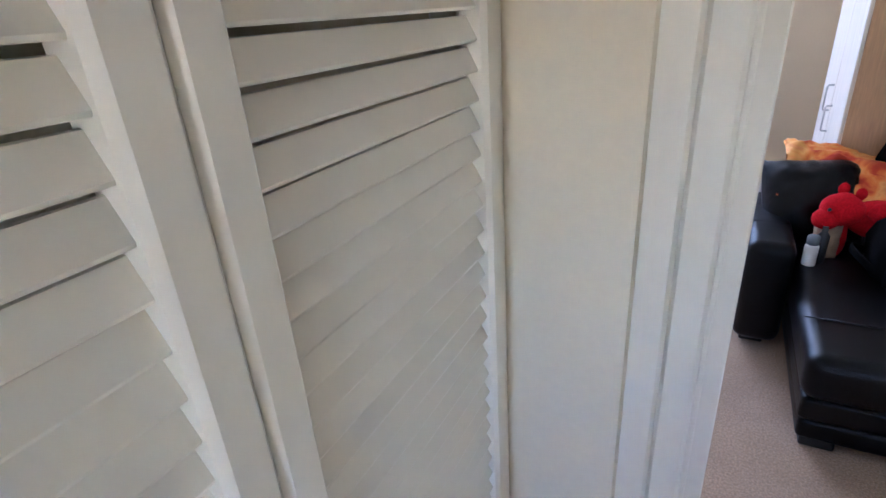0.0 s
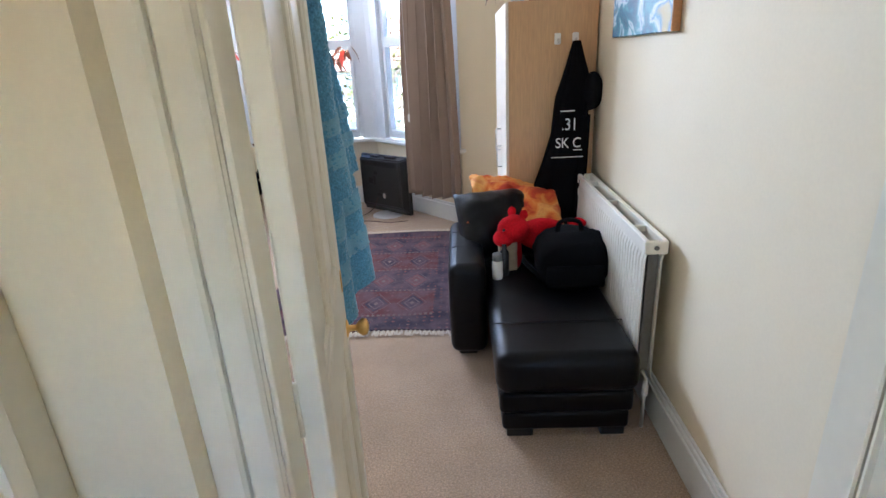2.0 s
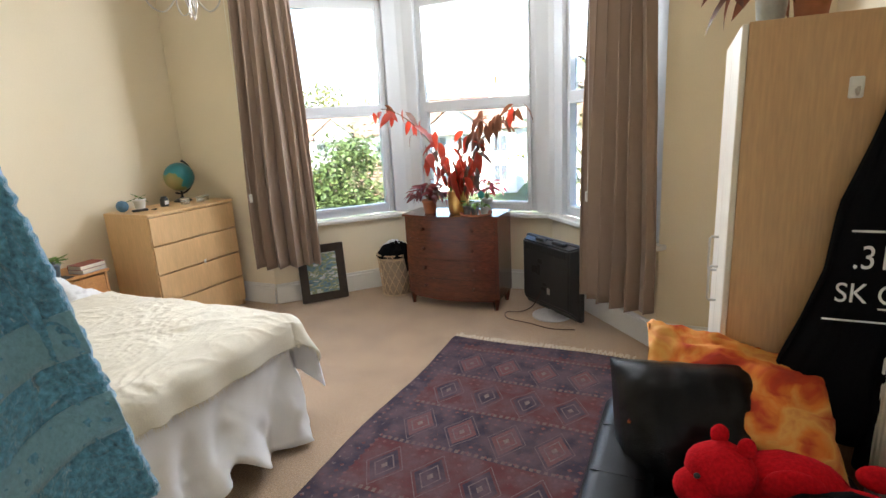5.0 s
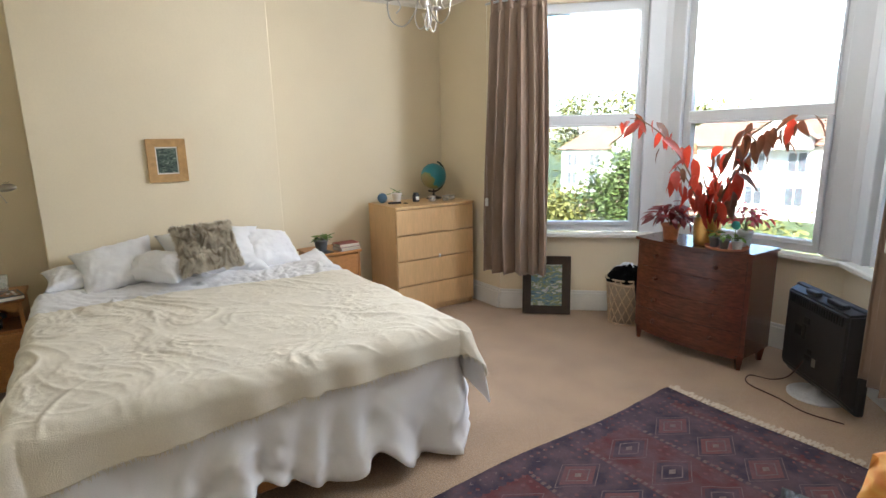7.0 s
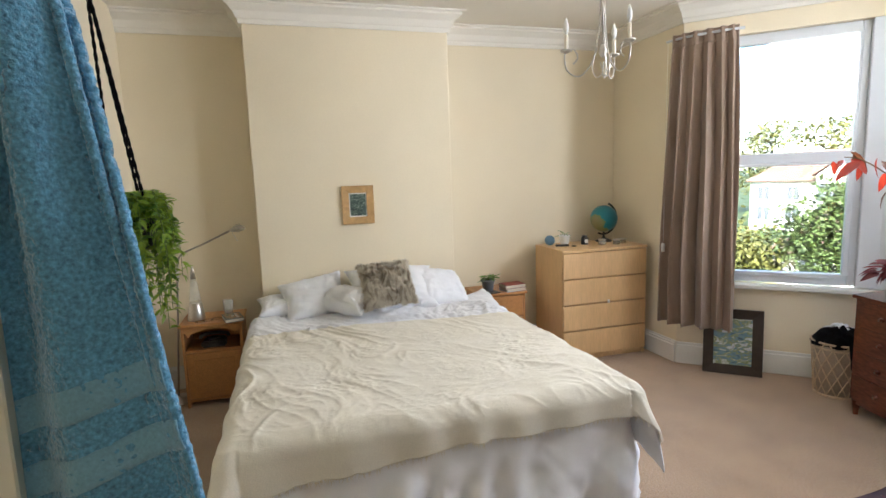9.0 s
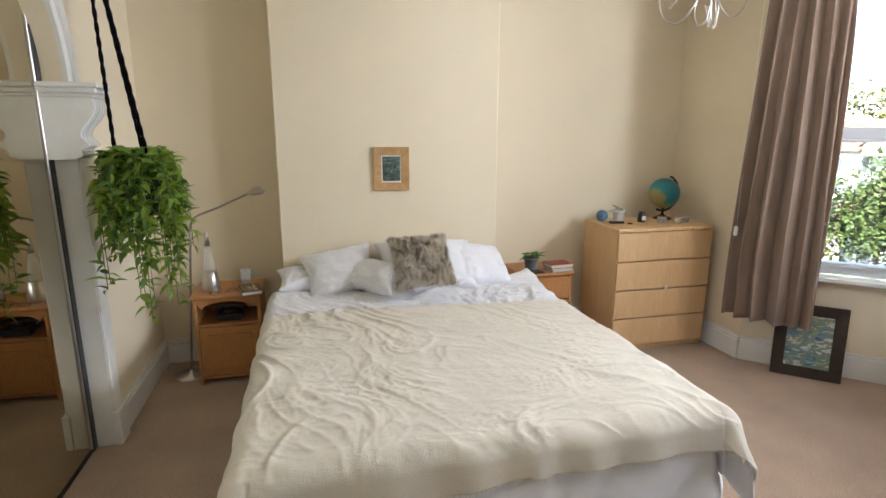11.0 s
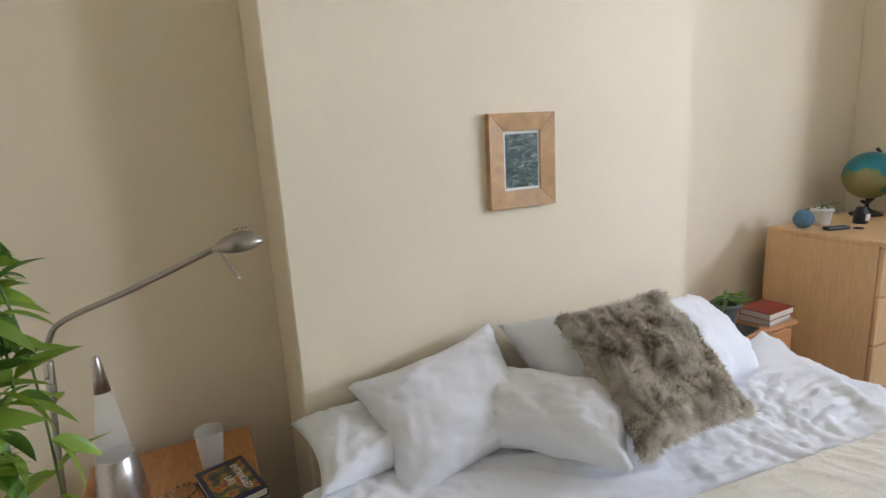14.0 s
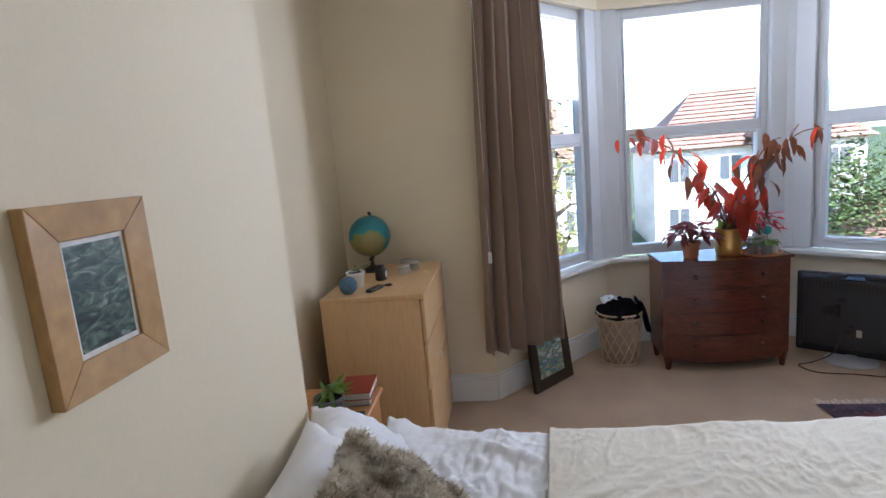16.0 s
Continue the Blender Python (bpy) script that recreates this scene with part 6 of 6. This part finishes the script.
blob("leg", (.24, -.02, .15), (.09, .045, .045), toy, REDP, 7)
blob("tail", (.30, .06, .19), (.05, .04, .03), toy, REDP, 8)
blob("wing", (.10, -.08, .21), (.07, .02, .05), toy, REDP, 9)
for x in (-.115, -.07):
    blob("eye", (x, -.125, .225), (.008, .006, .008), toy, BLACK, 1)


def bag():
    root = thing("backpack", (1.41, 2.76, .42), "black fabric backpack lying on the sofa", "bag")
    bm = bmesh.new()
    bmesh.ops.create_cube(bm, size=1)
    bmesh.ops.subdivide_edges(bm, edges=bm.edges[:], cuts=5, use_grid_fill=True)
    for v in bm.verts:
        x, y, z = v.co
        r = 1 - .16 * (abs(2 * x) ** 2 * abs(2 * z) ** 2) - .10 * abs(2 * y) ** 3 * abs(2 * x)
        k = noise.noise(v.co * 4) * .018
        v.co = Vector((x * .36 * r + k, y * .30 * r + k, (z * .25 * r + .125 + (k if z > -.4 else 0)) * (1 - .2 * (y < 0) * abs(y))))
    ob = bm_part("body", bm, BLACKC, root, True)
    tube("grab_loop", smooth_line([(-.06, .04, .235), (-.05, .04, .29), (0, .04, .305), (.05, .04, .29), (.06, .04, .235)], 5), .012, BLACKC, root)
    sheet("strap", 20, 3, lambda u, v: (-.17 - .07 * math.sin(u * 3.1), -.12 + .20 * u, .06 + .05 * math.sin(u * 3.1) + .035 * v), BLACKC, root, .008)
    box("pocket", (-.14, -.165, .02), (.14, -.13, .13), BLACKC, root, .015, segs=3, smooth=True)


bag()
BROWN = material("brown_paper", (.42, .30, .20), .8, grain=30, amount=.15, bump=.6, bump_scale=60)
pb = thing("paper_bag", (1.11, 2.93, .42), "small crumpled brown paper bag on the sofa", "bag")
sheet("paper", 24, 8, lambda u, v: ((.05 + .006 * noise.noise(Vector((u * 8, v * 5, 1)))) * math.copysign(abs(math.cos(u * 6.283)) ** .5, math.cos(u * 6.283)), .035 * math.copysign(abs(math.sin(u * 6.283)) ** .5, math.sin(u * 6.283)), .19 * v + .01 * noise.noise(Vector((u * 9, 2, v)))), BROWN, pb, .002, smooth=False)
bot = thing("bottle", (1.045, 2.80, .42), "small white bottle with a dark cap on the sofa", "bottle")
lathe("body", [(.026, 0), (.028, .006), (.028, .09), (.022, .10)], WHITE, bot, None, 18)
lathe("cap", [(.024, .10), (.025, .135), (.018, .14), (0, .141)], GREYPOT, bot, None, 18)
bot2 = thing("bottle", (1.085, 2.84, .42), "dark cosmetic bottle on the sofa", "bottle")
lathe("body", [(.022, 0), (.024, .005), (.024, .13), (.012, .145), (.012, .17), (0, .171)], BLACK, bot2, None, 18)


# ---- hooks, hoodie and cap on the wardrobe side ----
def hook(x, z):
    root = thing("wall_hook", (x, 3.47, z), "white adhesive hook on the wardrobe side", "hook", "hooks on the wardrobe")
    box("plate", (-.018, -.006, -.03), (.018, 0, .03), WHITE, root, .004)
    tube("prong", smooth_line([(0, -.006, -.005), (0, -.022, -.02), (0, -.03, -.012), (0, -.031, .002)], 4), .004, STEEL, root)


hook(1.445, 1.585)
hook(1.545, 1.585)


def hoodie():
    root = thing("hoodie", (1.545, 3.44, 1.57), "black hooded top with white lettering hung on a hook", "hoodie")

    def half(z):
        """Left and right edge and depth of the hanging garment at a drop z."""
        keys = [(0, -.02, .02, .02), (.12, -.055, .05, .07), (.24, -.095, .085, .10), (.30, -.115, .075, .10), (.5, -.135, .06, .10), (.66, -.185, .06, .10), (.80, -.235, .055, .10), (.98, -.20, .06, .09), (1.05, -.13, .05, .06)]
        for (a, *p), (b, *q) in zip(keys, keys[1:]):
            if z <= b:
                t = (z - a) / (b - a)
                return [x + (y - x) * t for x, y in zip(p, q)]
        return keys[-1][1:]

    def fn(u, v):
        z = 1.05 * v
        l, r, d = half(z)
        a = u * 2 * math.pi
        c, s = math.cos(a), math.sin(a)
        x = (l + r) / 2 + (r - l) / 2 * math.copysign(abs(c) ** .8, c)
        y = -d / 2 * .9 + d / 2 * s + .014 * noise.noise(Vector((c * 3, s * 3, z * 2.5))) + .008 * math.sin(u * 40 + z * 5) * (v > .3)
        return (x, min(y, .022), -z)
    sheet("body", 72, 60, fn, BLACKC, root, .006)
    blob("hood", (.085, -.06, -.27), (.062, .055, .105), root, BLACKC, 3)

    def sleeve(u, v):
        a = u * 6.283
        return (.045 + .035 * math.cos(a) - .02 * v, -.06 + .04 * math.sin(a) + .01 * noise.noise(Vector((u * 6, v * 6, 1))), -.40 - .72 * v)
    sheet("sleeve", 20, 24, sleeve, BLACKC, root, .005)
    y = -.112
    boxes("stripe", [((-.10, y - .001, -.372), (-.018, y, -.366)), ((-.145, y - .001, -.632), (.035, y, -.627)), ((-.02, y - .001, -.592), (.03, y, -.587))], INK, root)
    writing(".31", (-.045, y, -.475), .095, INK, root, upright=True, squeeze=.8)
    writing("SK C", (-.05, y, -.575), .082, INK, root, upright=True, squeeze=.85)


hoodie()


# ---- towel behind the door's free edge ----
def towel():
    TOWEL = material("blue_towel", (.115, .295, .46), .95, grain=190, amount=.45, stain=4, stain_amount=.12, bump=1.0, bump_scale=170, sheen=.5, specular=.1)
    BAND = material("pale_towel_band", (.185, .355, .48), .9, grain=200, amount=.15, bump=.5, sheen=.3)
    root = thing("towel", (.49, 1.675, 1.90), "blue bath towel with pale bands hung behind the door", "towel")
    d = Vector((.27, .96, 0)).normalized()
    nrm = Vector((d.y, -d.x, 0))

    def fall(width0, width1, length, shift, seed, tilt):
        def fn(u, v):
            w = width0 + (width1 - width0) * v ** .8
            s = (u - .5) * w + shift * v
            f = .030 * math.sin(u * 11 + seed + 1.2 * v) * (1 - .3 * v) + .014 * noise.noise(Vector((u * 4, v * 3, seed))) + .004 * noise.noise(Vector((u * 45, v * 130, seed)))
            z = -length * v - tilt * (u - .5) * v
            p = d * s + nrm * (f + .02 * v)
            return (p.x, p.y, z)
        return fn
    for name, fn, top in (("upper_fold", fall(.12, .30, .74, .05, .4, -.10), .0), ("lower_fold", fall(.12, .25, 1.13, .11, 2.2, -.14), .0)):
        ob = sheet(name, 90, 210, fn, TOWEL, root, .012)
        if name == "lower_fold":
            ob.matrix_basis = Matrix.Translation(nrm * -.028)
        for a, b in ((.70, .76), (.82, .88)):
            bd = sheet("band", 46, 4, lambda u, v, a=a, b=b, fn=fn: Vector(fn(u, a + (b - a) * v)) + nrm * .0075, BAND, root, .002)
            bd.matrix_basis = ob.matrix_basis
    tube("peg", [(-.03, -.12, .0), (.0, .02, .012)], .007, STEEL, root)


towel()

# things under the bed
BOOT = material("worn_brown_leather", (.10, .055, .03), .5, grain=40, amount=.3, stain=8, stain_amount=.2)


def boot(x, y, rz):
    root = thing("boot", (x, y, 0), "worn brown leather boot under the bed", "boot", "boots under the bed", rz=rz)
    blob("toe", (.09, 0, .045), (.10, .045, .042), root, BOOT, 2)
    lathe("shaft", [(.040, .02), (.045, .06), (.040, .10), (.042, .135), (.038, .135), (.036, .10), (0, .09)], BOOT, root, pose(-.03, 0, 0), 18)
    prism("sole", [(-.085, -.035), (.10, -.042), (.185, -.02), (.185, .02), (.10, .042), (-.085, .035)], 0, .014, BLACK, root, bevel=.004)


boot(-1.02, 2.10, -20)
boot(-1.00, 2.22, 8)
CARD = material("cardboard", (.36, .22, .12), .85, grain=40, amount=.15)
for x, y, w, d, h, rz in ((-1.00, 2.36, .16, .10, .05, 20), (-1.02, 2.44, .14, .10, .10, 12), (-1.10, 2.75, .22, .14, .06, -8)):
    bx = thing("storage_box", (x, y, 0), "small brown cardboard box under the bed", "box", "boxes under the bed", rz=rz)
    box("carton", (-w / 2, -d / 2, 0), (w / 2, d / 2, h), CARD, bx, .003)

REDBAG = material("dark_red_vinyl", (.16, .012, .012), .35, grain=30, amount=.2)
rb = thing("red_bag", (-2.50, 1.63, 0), "dark red shiny bag on the floor beside the bed", "bag")
blob("body", (0, 0, .125), (.07, .06, .125), rb, REDBAG, 2)
tube("handle", smooth_line([(-.03, 0, .22), (-.025, 0, .29), (.025, 0, .29), (.03, 0, .22)], 5), .006, REDBAG, rb)
